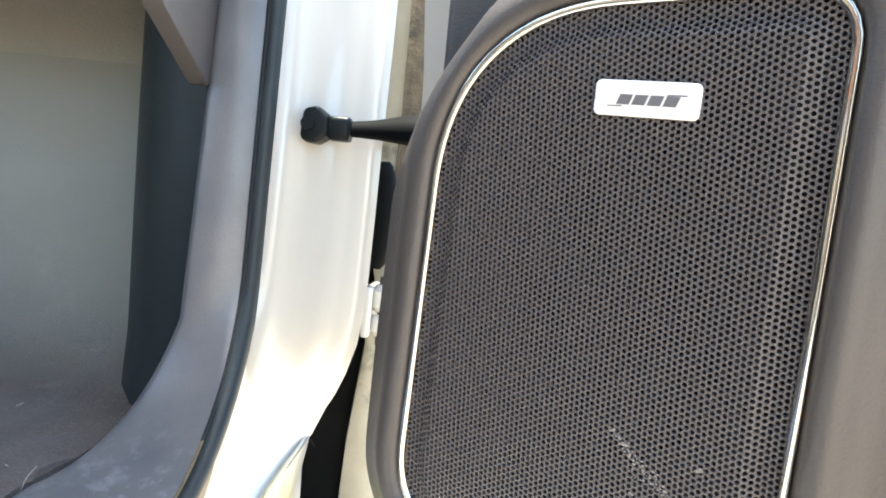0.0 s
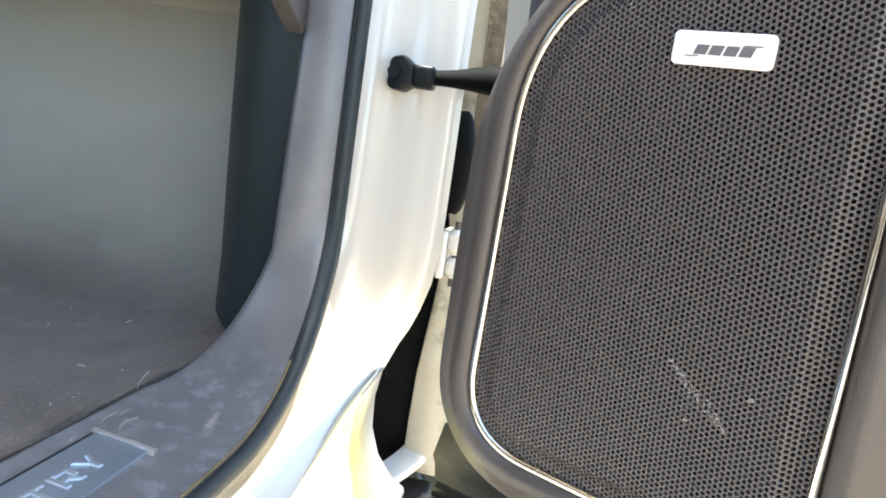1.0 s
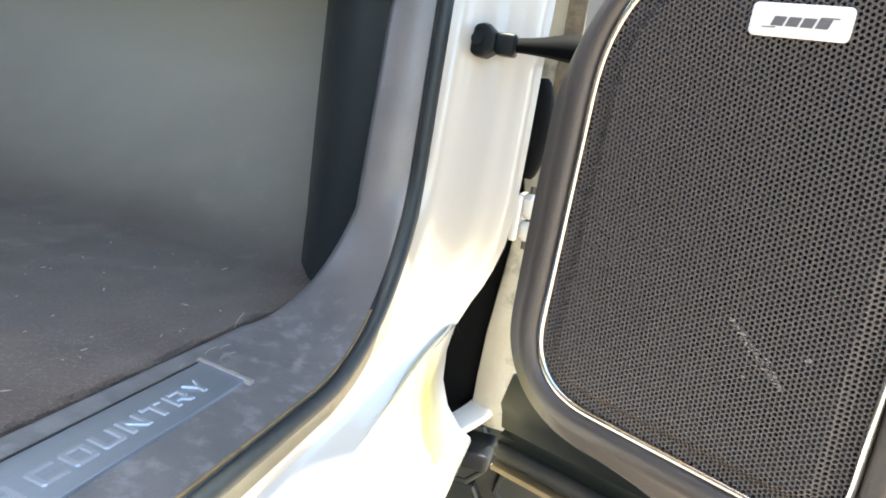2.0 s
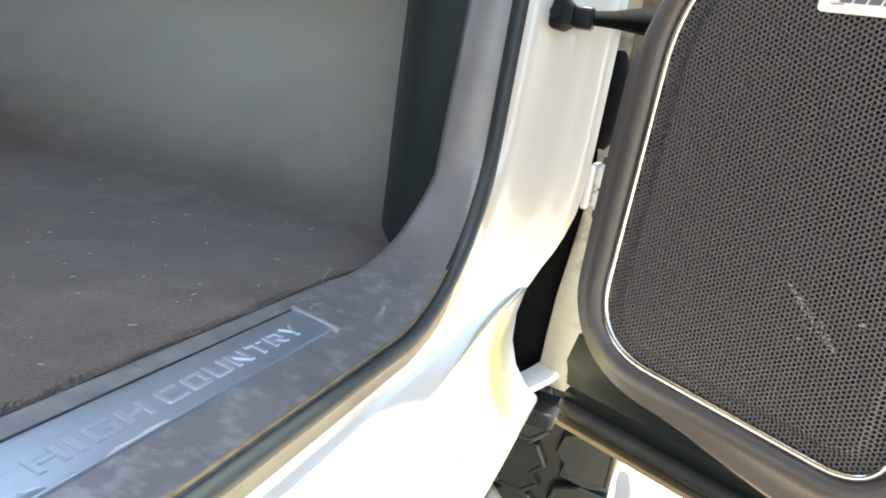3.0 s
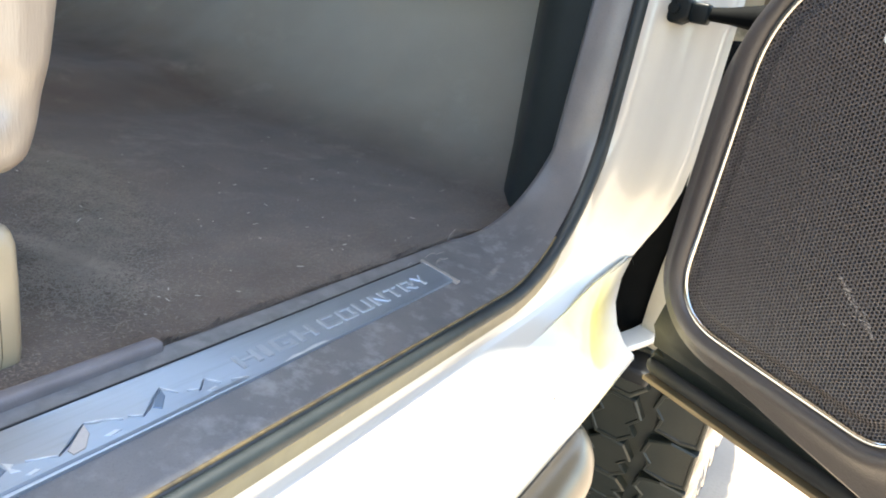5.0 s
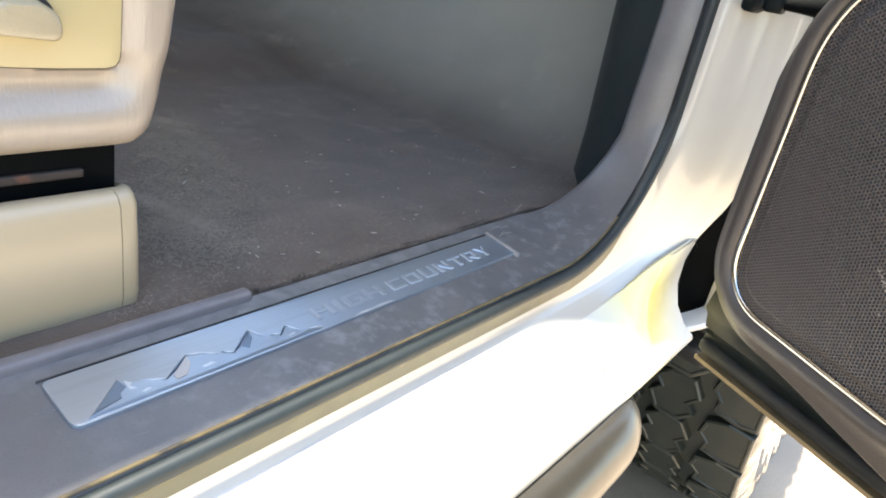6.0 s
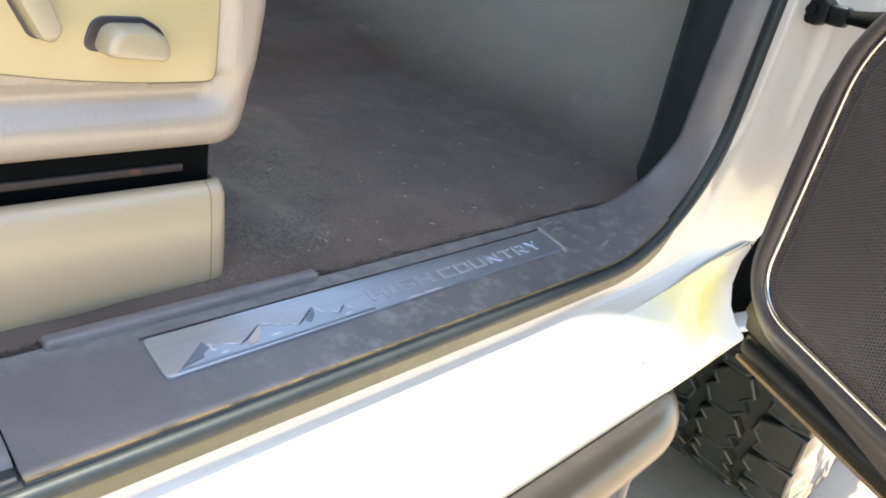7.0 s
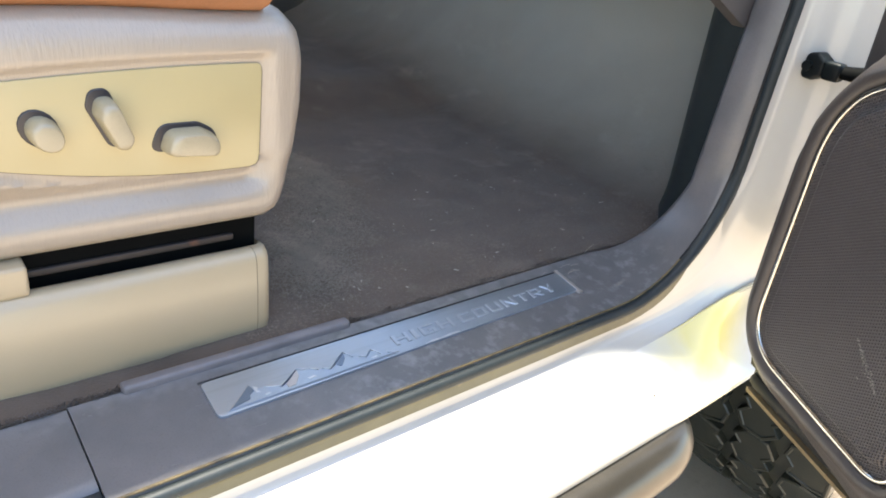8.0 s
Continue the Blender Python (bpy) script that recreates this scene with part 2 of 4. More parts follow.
_g.inputs["Base Color"].default_value, _g.inputs["Roughness"].default_value = (0.86, 0.92, 0.90, 1), 0.02
_g.inputs["Transmission Weight"].default_value, _g.inputs["IOR"].default_value = 1.0, 1.45


# ---------------------------------------------------------------- mesh helpers
def mesh_object(name, data, mat, parent=None, label="", smooth=True):
    if isinstance(data, bmesh.types.BMesh):
        me = bpy.data.meshes.new(name)
        bmesh.ops.recalc_face_normals(data, faces=data.faces)
        data.to_mesh(me)
        data.free()
    else:
        me = data
    if smooth:
        me.shade_smooth()
        me.set_sharp_from_angle(angle=radians(38))
    if not me.materials:
        me.materials.append(mat)
    ob = new(name, me)
    ob.parent = parent
    if label:
        ob["label"] = label
    return ob


def part(name, data, mat, parent, label="", smooth=True):
    return mesh_object(name, data, mat, parent, label, smooth)


def thing(name, label, category, kind="", group="", at=None):
    ob = new(name)
    if at is not None:
        ob.matrix_world = at
    ob.empty_display_size = 0.05
    return tagged(ob, label, category, group, kind)


def grid(rows, closed=False, capped=False):
    """A sheet of quads through rows of equally many points."""
    bm = bmesh.new()
    vs = [[bm.verts.new(p) for p in r] for r in rows]
    for r, q in zip(vs, vs[1:]):
        n = len(r)
        for i in range(n if closed else n - 1):
            j = (i + 1) % n
            bm.faces.new((r[i], r[j], q[j], q[i]))
    if capped:
        bm.faces.new(vs[0])
        bm.faces.new(vs[-1])
    return bm


def thick(bm, depth, front=None):
    """Give a sheet a thickness, behind the side that faces front."""
    bmesh.ops.recalc_face_normals(bm, faces=bm.faces)
    bm.normal_update()
    if front and sum((f.normal * f.calc_area() for f in bm.faces), Vector()).dot(Vector(front)) < 0:
        bmesh.ops.reverse_faces(bm, faces=bm.faces)
        bm.normal_update()
    bmesh.ops.solidify(bm, geom=bm.faces[:], thickness=depth)
    return bm


def box(x0, x1, y0, y1, z0, z1, bevel=0.0, segments=3):
    bm = bmesh.new()
    bmesh.ops.create_cube(bm, size=1.0, matrix=Matrix.Translation(((x0 + x1) / 2, (y0 + y1) / 2, (z0 + z1) / 2)) @ Matrix.Diagonal((x1 - x0, y1 - y0, z1 - z0, 1)))
    if bevel:
        bmesh.ops.bevel(bm, geom=bm.edges[:], offset=bevel, segments=segments, profile=0.6, affect="EDGES")
    return bm


def fillet(corners, steps=7):
    """A closed outline of (x, y) from corners (x, y, radius)."""
    out = []
    n = len(corners)
    for i in range(n):
        p = Vector(corners[i][:2])
        a = (Vector(corners[i - 1][:2]) - p)
        c = (Vector(corners[(i + 1) % n][:2]) - p)
        r = corners[i][2]
        if r <= 0:
            out.append((p.x, p.y))
            continue
        half = a.angle(c) / 2
        length = min(r / math.tan(half), 0.49 * a.length, 0.49 * c.length)
        s, e = p + a.normalized() * length, p + c.normalized() * length
        for k in range(steps + 1):
            t = k / steps
            w = (1 - t) ** 2, 2 * t * (1 - t) * 0.93, t * t
            q = (s * w[0] + p * w[1] + e * w[2]) / sum(w)
            out.append((q.x, q.y))
    return out


def prism(outline, low, high, axes="xy", bevel=0.0, segments=2):
    """An outline pushed from low to high along the third axis, its far rim bevelled."""
    bm = bmesh.new()

    def place(p, h):
        return {"xy": (p[0], p[1], h), "xz": (p[0], h, p[1]), "yz": (h, p[0], p[1])}[axes]

    a = [bm.verts.new(place(p, low)) for p in outline]
    b = [bm.verts.new(place(p, high)) for p in outline]
    n = len(a)
    for i in range(n):
        bm.faces.new((a[i], a[(i + 1) % n], b[(i + 1) % n], b[i]))
    bm.faces.new(a)
    top = bm.faces.new(b)
    bmesh.ops.recalc_face_normals(bm, faces=bm.faces)
    if bevel:
        bmesh.ops.bevel(bm, geom=list(top.edges), offset=bevel, segments=segments, profile=0.6, affect="EDGES")
    return bm


def smooth_path(points, per=8):
    """A Catmull-Rom line through the points."""
    ps = [Vector(p) for p in points]
    ps = [ps[0] * 2 - ps[1], *ps, ps[-1] * 2 - ps[-2]]
    out = []
    for i in range(1, len(ps) - 2):
        for k in range(per):
            t = k / per
            p0, p1, p2, p3 = ps[i - 1:i + 3]
            out.append(0.5 * (2 * p1 + (p2 - p0) * t + (2 * p0 - 5 * p1 + 4 * p2 - p3) * t * t + (3 * p1 - p0 - 3 * p2 + p3) * t ** 3))
    return out + [ps[-2]]


def tube(points, radius, sides=14, capped=True, flat=1.0):
    """A round bar along the points; radius a number or one for each point."""
    ps = [Vector(p) for p in points]
    rows = []
    side = None
    for i, p in enumerate(ps):
        d = (ps[min(i + 1, len(ps) - 1)] - ps[max(i - 1, 0)]).normalized()
        if side is None:
            side = d.orthogonal().normalized()
        side = (side - d * side.dot(d)).normalized()
        up = d.cross(side)
        r = radius[i] if isinstance(radius, (list, tuple)) else radius
        rows.append([p + (side * math.cos(k * 2 * math.pi / sides) + up * math.sin(k * 2 * math.pi / sides) * flat) * r for k in range(sides)])
    return grid(rows, closed=True, capped=capped)


def ease(t):
    t = min(1.0, max(0.0, t))
    return t * t * (3 - 2 * t)


# ---------------------------------------------------------------- ground
GROUND = -0.19
gbm = bmesh.new()
bmesh.ops.create_grid(gbm, x_segments=40, y_segments=40, size=400)
for gv in gbm.verts:
    gv.co.z = GROUND
tagged(mesh_object("ground", gbm, CONCRETE), "tan concrete ground in sun beside the truck", "ground", kind="structure")


# ---------------------------------------------------------------- the truck's body
truck = thing("pickup_truck", "white pickup truck with its front passenger door open", "truck")


def opening(r, x_end, z_low, lean=0.02, start=-0.95, top=1.45, n=14):
    """The line of the door opening in x and z: along the sill, round the corner and up the pillar."""
    pts = [(start + (x_end - r - start) * k / 24, z_low) for k in range(24)]
    for k in range(n + 1):
        t = math.pi / 2 * k / n
        pts.append((x_end - r + r * math.sin(t), z_low + r - r * math.cos(t)))
    for k in range(1, 13):
        t = k / 12
        pts.append((x_end + lean * t, z_low + r + (top - z_low - r) * t))
    return pts


OUT = opening(0.20, 0.735, 0.585)
COUNT = len(OUT)


def along(keys):
    """One value for each point of the opening's line; keys: (share of the corner, value); below 0 the sill, above 1 the pillar."""
    first, last = 24, 24 + 14
    vals = []
    for i in range(COUNT):
        s = (i - first) / (last - first)
        vals.append(float(np.interp(s, [k[0] for k in keys], [k[1] for k in keys])))
    return vals


# painted hinge pillar and sill step, from the weatherstrip out to the outer crease
crease = smooth_path([(-0.95, -0.124, 0.532), (-0.3, -0.124, 0.532), (0.2, -0.124, 0.532), (0.5, -0.124, 0.532), (0.62, -0.123, 0.537), (0.75, -0.126, 0.559), (0.845, -0.140, 0.583),
                      (0.850, -0.152, 0.612), (0.815, -0.172, 0.650), (0.790, -0.191, 0.705), (0.781, -0.199, 0.790), (0.782, -0.202, 0.93), (0.790, -0.203, 1.10), (0.80, -0.203, 1.45)], 12)
crease_len = [0.0]
for p, q in zip(crease, crease[1:]):
    crease_len.append(crease_len[-1] + (q - p).length)


def crease_at(s):
    i = min(max(int(np.searchsorted(crease_len, s)) - 1, 0), len(crease) - 2)
    t = (s - crease_len[i]) / max(crease_len[i + 1] - crease_len[i], 1e-9)
    return crease[i].lerp(crease[i + 1], min(max(t, 0), 1))


# the length of the crease at which the sill, the corner and the pillar begin
corner_a = next(s for s, p in zip(crease_len, crease) if p.x > 0.55)
corner_b = next(s for s, p in zip(crease_len, crease) if s > corner_a and p.z > 0.77)
ACROSS = [0.03 + 0.90 * k / 29 for k in range(30)]
BEAD_AT = [0.03, 0.07, 0.12, 0.17, 0.23, 0.32, 0.42, 0.50, 0.57, 0.64, 0.72, 0.82, 0.90, 0.93]
BEAD = [0.0015, 0.0045, 0.0060, 0.0045, 0.0022, 0.0006, 0.0002, 0.0010, 0.0019, 0.0014, 0.0004, 0.0002, -0.0008, -0.0018]
rows = []
depth_keys = along([(-0.2, 0.0), (0.5, 0.5), (1.1, 1.0)])
for i, (x, z) in enumerate(OUT):
    u = i - 24
    s = corner_a * i / 24 if u < 0 else corner_a + (corner_b - corner_a) * u / 14 if u <= 14 else corner_b + (crease_len[-1] - corner_b) * (u - 14) / 12
    e = crease_at(s)
    w = Vector((x, -0.094, z - 0.003))
    d = depth_keys[i]
    e = e + Vector((0.003, 0.0045, 0)) * d ** 8
    row = [w + Vector((0, 0.03, 0)), w]
    drop = [Vector((e.x, y, z)) for y, z in ((-0.0945, 0.574), (-0.0935, 0.562), (-0.0932, 0.553), (-0.0948, 0.5472), (-0.0990, 0.5436), (-0.1065, 0.5404), (-0.1155, 0.5366))]
    for t in ACROSS:
        p = w.lerp(e, t)
        wave = float(np.interp(t, BEAD_AT, BEAD))
        p += Vector((0.004 * d, -0.002 * d, 0)) * math.sin(math.pi * t) + Vector((-0.72, -0.69, 0)) * wave * d * (0.8 + 0.5 * math.sin(z * 9.0))
        # the sill drops as a low wall and then runs out; the pillar's face stays nearly flat
        j = min(int(t / 0.93 * 6), 5)
        row.append(drop[j].lerp(drop[j + 1], t / 0.93 * 6 - j).lerp(p, min(1, d * 1.35)))
    row.append(row[-1].lerp(e, 0.90 - 0.45 * d))
    row.append(e)
    row.append(e + Vector((0.005, 0.0005, -0.001)) * d + Vector((0, 0.0, -0.002)) * (1 - d))
    row.append(e + Vector((0.012, 0.006, -0.002)) * d + Vector((0, 0.0, -0.004)) * (1 - d))
    row.append(e + Vector((0.015, 0.016, -0.002)) * d + Vector((0, 0.010, -0.008)) * (1 - d))
    row.append(e + Vector((0.05, 0.035, 0)) * d + Vector((0, 0.02, -0.012)) * (1 - d))
    rows.append(row)
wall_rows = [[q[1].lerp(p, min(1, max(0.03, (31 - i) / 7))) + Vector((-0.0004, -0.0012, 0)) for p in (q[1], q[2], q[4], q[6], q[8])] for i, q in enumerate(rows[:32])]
part("hinge_pillar", thick(grid(rows), 0.002, (-0.5, -1, 0.5)), PAINT, truck, "glossy white painted hinge pillar and sill step")

part("step_wall", thick(grid(wall_rows), 0.0008, (0, -1, 0)), DIRT_SHADE_PAINT, truck, "dust-stained wall of the sill step with shade painted in")

# rocker panel below the step, hollowed at its front end
rows = []
for k in range(61):
    x = -1.6 + (0.868 + 1.6) * k / 60
    f = min(max((x - 0.62) / 0.25, 0), 1)
    f = f * f * (3 - 2 * f)
    top = crease_at(next((s for s, p in zip(crease_len, crease) if p.x >= x), corner_b)) if x > -0.94 else Vector((x, -0.124, 0.532))
    if x > 0.845:
        top = Vector((x, -0.141, 0.583))
    prof = [(top.y + 0.0015, top.z + 0.0012), (-0.133, 0.5260 + 0.036 * f), (-0.147 + 0.019 * f, 0.5125 + 0.018 * f), (-0.162 + 0.031 * f, 0.493 + 0.004 * f), (-0.174 + 0.030 * f, 0.470), (-0.182 + 0.018 * f, 0.452),
            (-0.187 + 0.006 * f, 0.440), (-0.186 + 0.004 * f, 0.432), (-0.176, 0.4275), (-0.13, 0.425), (-0.05, 0.43)]
    rows.append([(x - (0.028 * f * (1 - abs(j - 5) / 6) if x > 0.84 else 0), y, z) for j, (y, z) in enumerate(prof)])
rows[-1] = [(x + 0.022 * max(0.0, 1 - j / 6), y, z + 0.012 * max(0.0, 1 - j / 5)) for j, (x, y, z) in enumerate(rows[-1])]
rows = [[r[0], tuple(Vector(r[0]).lerp(Vector(r[1]), 0.10)), *r[1:]] for r in rows]
part("rocker_panel", thick(grid(rows), 0.003, (0, -1, 0.5)), PAINT_YELLOW_LIT, truck, "white rocker panel with yellow reflected light painted in its front hollow")
chip = prism(fillet([(-0.0018, -0.001, 0.0005), (0.001, -0.0014, 0.0005), (0.0016, 0.001, 0.0005), (-0.001, 0.0012, 0.0005)], 3), 0.0, 0.0008)
bmesh.ops.transform(chip, matrix=pose(0.545, -0.1665, 0.4895, 62, 0, 0), verts=chip.verts)
part("paint_chip", chip, RUST, truck, "small dark paint chip on the rocker")

# front lip under the gap, where rocker and fender meet
lip = [(0.79, -0.125), (0.86, -0.160), (0.93, -0.188), (1.02, -0.205)]
rows = []
for x, y in smooth_path([(x, y, 0) for x, y in lip], 5) and [(p.x, p.y) for p in smooth_path([(x, y, 0) for x, y in lip], 5)]:
    u = 0.11 * (x - 0.80)
    rows.append([(x, y + 0.03, 0.436 + u), (x, y, 0.436 + u), (x, y - 0.006, 0.4345 + u), (x, y - 0.009, 0.430 + u), (x, y - 0.007, 0.425 + u), (x, y + 0.03, 0.420 + u)])
part("fender_lip", thick(grid(rows), 0.002, (0, -1, 0)), PAINT, truck, "white lower lip of the front fender")
part("joint_cover", box(0.885, 0.965, -0.205, -0.15, 0.375, 0.400, 0.008), RUBBER, truck, "dark cover under the fender joint")

# front fender with its cream rear flange
rows = []
for k in range(15):
    z = 0.425 + (1.32 - 0.425) * k / 14
    b = 0.012 * math.sin(math.pi * min(1, (z - 0.42) / 0.35)) if z < 0.77 else 0
    head = 0.020 * ease((z - 0.74) / 0.10)
    foot = head + 0.024 * max(0.0, 1 - (z - 0.425) / 0.22)
    rows.append([(1.02, -0.172 + b * 0.5 + foot, z), (0.965, -0.182 + b + foot, z), (0.935, -0.188 + b + foot, z), (0.925, -0.204 + foot * 0.5, z), (0.922, -0.222, z), (0.928, -0.232, z), (0.99, -0.236, z)])
part("fender_flange", thick(grid(rows), 0.002, (-1, -0.2, 0)), PAINT_CREAM, truck, "cream painted fender flange in the door gap, darkly blotched")
rows = []
for k in range(25):
    x = 0.99 + 1.15 * k / 24
    arch = 0.29 + math.sqrt(max(0.0, 0.54 ** 2 - (x - 1.507) ** 2)) if abs(x - 1.507) < 0.53 else 0.40
    rows.append([(x, -0.235 - 0.012 * math.sin(math.pi * j / 8) + 0.075 * (j / 8) ** 2, arch + (1.15 - arch) * j / 8) for j in range(9)] + [(x, -0.08, 1.17)])
part("fender", thick(grid(rows), 0.003), PAINT, truck, "white front fender over the wheel")
part("hood", thick(grid([[(1.15 + 1.2 * k / 8, -0.12 + 1.74 * j / 12, 1.19 - 0.09 * (k / 8) ** 2 + 0.05 * math.sin(math.pi * j / 12)) for j in range(13)] for k in range(9)]), 0.004), PAINT, truck)
# wheel arch liner, and a near-black sheet painting the gap's darkness
rows = []
for k in range(17):
    t = math.radians(166 - 186 * k / 16)
    rows.append([(1.507 + 0.53 * math.cos(t), y, 0.29 + 0.53 * math.sin(t)) for y in (-0.228, -0.10, 0.05, 0.25)])
part("wheel_liner", thick(grid(rows), 0.004), VOID, truck, "black plastic wheel arch liner")
part("gap_liner", thick(grid([[(0.80, -0.06, z), (0.87, -0.09, z), (0.93, -0.115, z), (0.945, -0.15, z), (0.955, -0.205, z)] for z in (0.428, 0.5, 0.6, 0.8, 1.0, 1.3)]), 0.003), VOID, truck)
part("drain_hole", prism([(0.0035 * math.cos(k * 0.6283), 0.0055 * math.sin(k * 0.6283)) for k in range(10)], 0, 0.001), VOID, truck).matrix_local = pose(0.842, -0.1425, 0.575, 62, 0, 15)

# cab shell, closing the place around and above
# Unseen roof and rail; their edges are set to shape where sun falls.
part("roof", thick(grid([[(x, y, 1.86 + 0.05 * math.sin(math.pi * (y + 0.1) / 1.7)) for y in np.linspace(0.04, 1.50, 11)] for x in np.linspace(-1.7, 0.74, 7)]), 0.03), PAINT, truck)
part("roof_rail", tube(smooth_path([(-1.7, 0.056, 1.83), (-0.4, 0.046, 1.85), (0.38, 0.035, 1.83), (0.62, -0.026, 1.70), (0.78, -0.064, 1.56), (0.98, -0.090, 1.36), (1.14, -0.10, 1.20)], 8), 0.035), PAINT, truck)
part("far_side", box(-1.7, 1.2, 1.56, 1.62, 0.43, 1.22, 0.01), PAINT, truck)
part("far_side_trim", box(-1.7, 1.15, 1.50, 1.555, 0.55, 1.22, 0.01), DASH, truck)
part("cab_back", box(-1.76, -1.70, -0.12, 1.62, 0.43, 1.25, 0.01), PAINT, truck)
part("rear_door", thick(grid([[(x, -0.165 - 0.045 * math.sin(math.pi * (z - 0.4) / 0.9), z) for z in np.linspace(0.45, 1.25, 9)] for x in np.linspace(-1.7, -0.62, 5)]), 0.05), PAINT, truck, "closed white rear door")
part("centre_pillar", box(-0.62, -0.50, -0.12, 0.0, 0.56, 1.83, 0.02), TRIM, truck, "dark trimmed centre pillar")
# Unseen block added to cut light on the ground under the truck.
part("chassis", box(-1.7, 2.3, 0.16, 1.36, 0.06, 0.40, 0.03), VOID, truck)
part("underbody", box(-1.7, 1.0, -0.05, 1.55, 0.40, 0.44, 0.01), VOID, truck)
windscreen = part("windscreen", thick(grid([[(1.15, y, 1.28), (0.61, y, 1.84)] for y in np.linspace(0.04, 1.46, 5)]), 0.005), GLASS, truck)
windscreen.visible_shadow = False

# ---------------------------------------------------------------- weatherstrip round the opening
seal = thing("door_weatherstrip", "black rubber weatherstrip round the door opening", "weatherstrip")
part("bulb", tube([(x + 0.004 * d, -0.092, z - 0.005 * (1 - d)) for (x, z), d in zip(OUT, depth_keys)], [0.0068 + 0.0030 * d for d in depth_keys], 10), SEAL, seal)
lip_line = [(x - 0.004 * d, -0.086, z + 0.003 * (1 - d)) for (x, z), d in zip(OUT, depth_keys)]
front_lip = [p for p in lip_line[:31] if p[0] > -0.106]
part("sill_lip", tube([(-0.108, *front_lip[0][1:])] + front_lip, 0.0015, 8), GOLD_DUST, seal, "golden dust along the seal's edge")
part("pillar_lip", tube(lip_line[30:], 0.0020, 8), RUBBER, seal)

# ---------------------------------------------------------------- sill and kick trim
trim = thing("sill_trim", "scuffed dark grey plastic sill and kick trim", "trim")
INN = opening(0.115, 0.720, 0.604, lean=0.05)
in_y = along([(-0.6, 0.022), (0.0, 0.020), (0.5, -0.010), (1.0, -0.036), (1.4, -0.04)])
rows = []
for i in range(COUNT):
    (ox, oz), (ix, iz), d = OUT[i], INN[i], depth_keys[i]
    a, b = Vector((ox, -0.087, oz + 0.002)), Vector((ix, in_y[i], iz))
    row = [a + Vector((0.004 * d, -0.002, -0.010 * (1 - d)))]
    for t in (0.0, 0.04, 0.12, 0.3, 0.5, 0.7, 0.85, 0.95, 1.0):
        p = a.lerp(b, t)
        bulge = math.sin(math.pi * t) ** 0.8
        p += Vector((-0.005 * d * bulge, 0, 0.0003 * (1 - d) * bulge))
        row.append(p)
    row.append(b + Vector((0.008 * d, 0.006, -0.004 * (1 - d))))
    row.append(b + Vector((0.035 * d, 0.018 - 0.008 * d, -0.030 * (1 - d))))
    row.append(b + Vector((0.13 * d, 0.020, -0.034 * (1 - d))))
    rows.append(row)
cut = next(i for i, (x, z) in enumerate(OUT) if x > -0.11)
rows[cut] = [Vector((-0.108, p.y, p.z)) for p in rows[cut]]
part("front_panel", thick(grid(rows[cut:]), 0.003, (-0.5, -0.3, 1)), TRIM_SCUFFED, trim, "scuffed plastic with pale scratches")
rear_rows = [[Vector((x, p.y + (0.016, 0.017, 0.016, 0.010)[j] if j < 4 else p.y, p.z - ((0.010, 0.005, 0.003, 0.0018)[j] if j < 4 else 0.0018))) for j, p in enumerate(rows[cut])] for x in (-0.95, -0.6, -0.3, -0.1092)]
part("rear_channel", box(-0.95, -0.1075, -0.088, -0.062, 0.560, 0.5845, 0.002), CHANNEL, trim, "black channel beside the rear panel")
part("channel_ridge", tube([(-0.95, -0.0795, 0.5850), (-0.5, -0.0795, 0.5850), (-0.111, -0.0795, 0.5850)], 0.0028, 8), TRIM, trim)
part("rear_panel", thick(grid(rear_rows), 0.003, (0, -0.3, 1)), TRIM_SCUFFED, trim)
scratch_rng = random.Random(11)
for k in range(8):
    x, y = scratch_rng.uniform(0.47, 0.575), scratch_rng.uniform(-0.035, 0.016)
    a, length = scratch_rng.uniform(-0.15, 0.25), scratch_rng.uniform(0.008, 0.030)
    line = [(x + length * t * math.cos(a), min(0.018, y + length * t * math.sin(a) + 0.002 * math.sin(3 * t))) for t in (0, 0.33, 0.66, 1)]
    part("scratch", tube([(px, py, 0.5874 + (py + 0.087) / 0.107 * 0.017 + 0.0004 + 0.55 * max(0, px - 0.535) ** 2 * 8) for px, py in line], 0.00022, 5), LINT, trim)
for k in range(14):
    x, y = scratch_rng.uniform(-0.10, 0.12), scratch_rng.choice((scratch_rng.uniform(0.000, 0.014), scratch_rng.uniform(-0.075, 0.010)))
    a, length = scratch_rng.uniform(-0.5, 0.5), scratch_rng.uniform(0.003, 0.011)
    line = [(x + length * t * math.cos(a), min(0.016, y + length * t * math.sin(a))) for t in (0, 0.5, 1)]
    part("scratch", tube([(px, py, 0.5874 + (py + 0.087) / 0.107 * 0.017 + 0.0003) for px, py in line], 0.00018, 5), RUB_MARK, trim)
part("ridge", box(-0.063, 0.178, 0.017, 0.030, 0.598, 0.611, 0.004), TRIM_PALE, trim, "pale grey ridge along the carpet")
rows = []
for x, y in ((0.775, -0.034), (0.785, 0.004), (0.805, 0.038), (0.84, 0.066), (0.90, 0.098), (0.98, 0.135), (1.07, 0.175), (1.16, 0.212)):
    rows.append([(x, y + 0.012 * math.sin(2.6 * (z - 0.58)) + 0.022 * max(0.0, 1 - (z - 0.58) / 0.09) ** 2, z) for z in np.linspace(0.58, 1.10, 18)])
part("kick_panel", thick(grid(rows), 0.004, (0, 1, 0)), KICK_SHADED, trim, "kick panel in the footwell, its deep shade painted in")

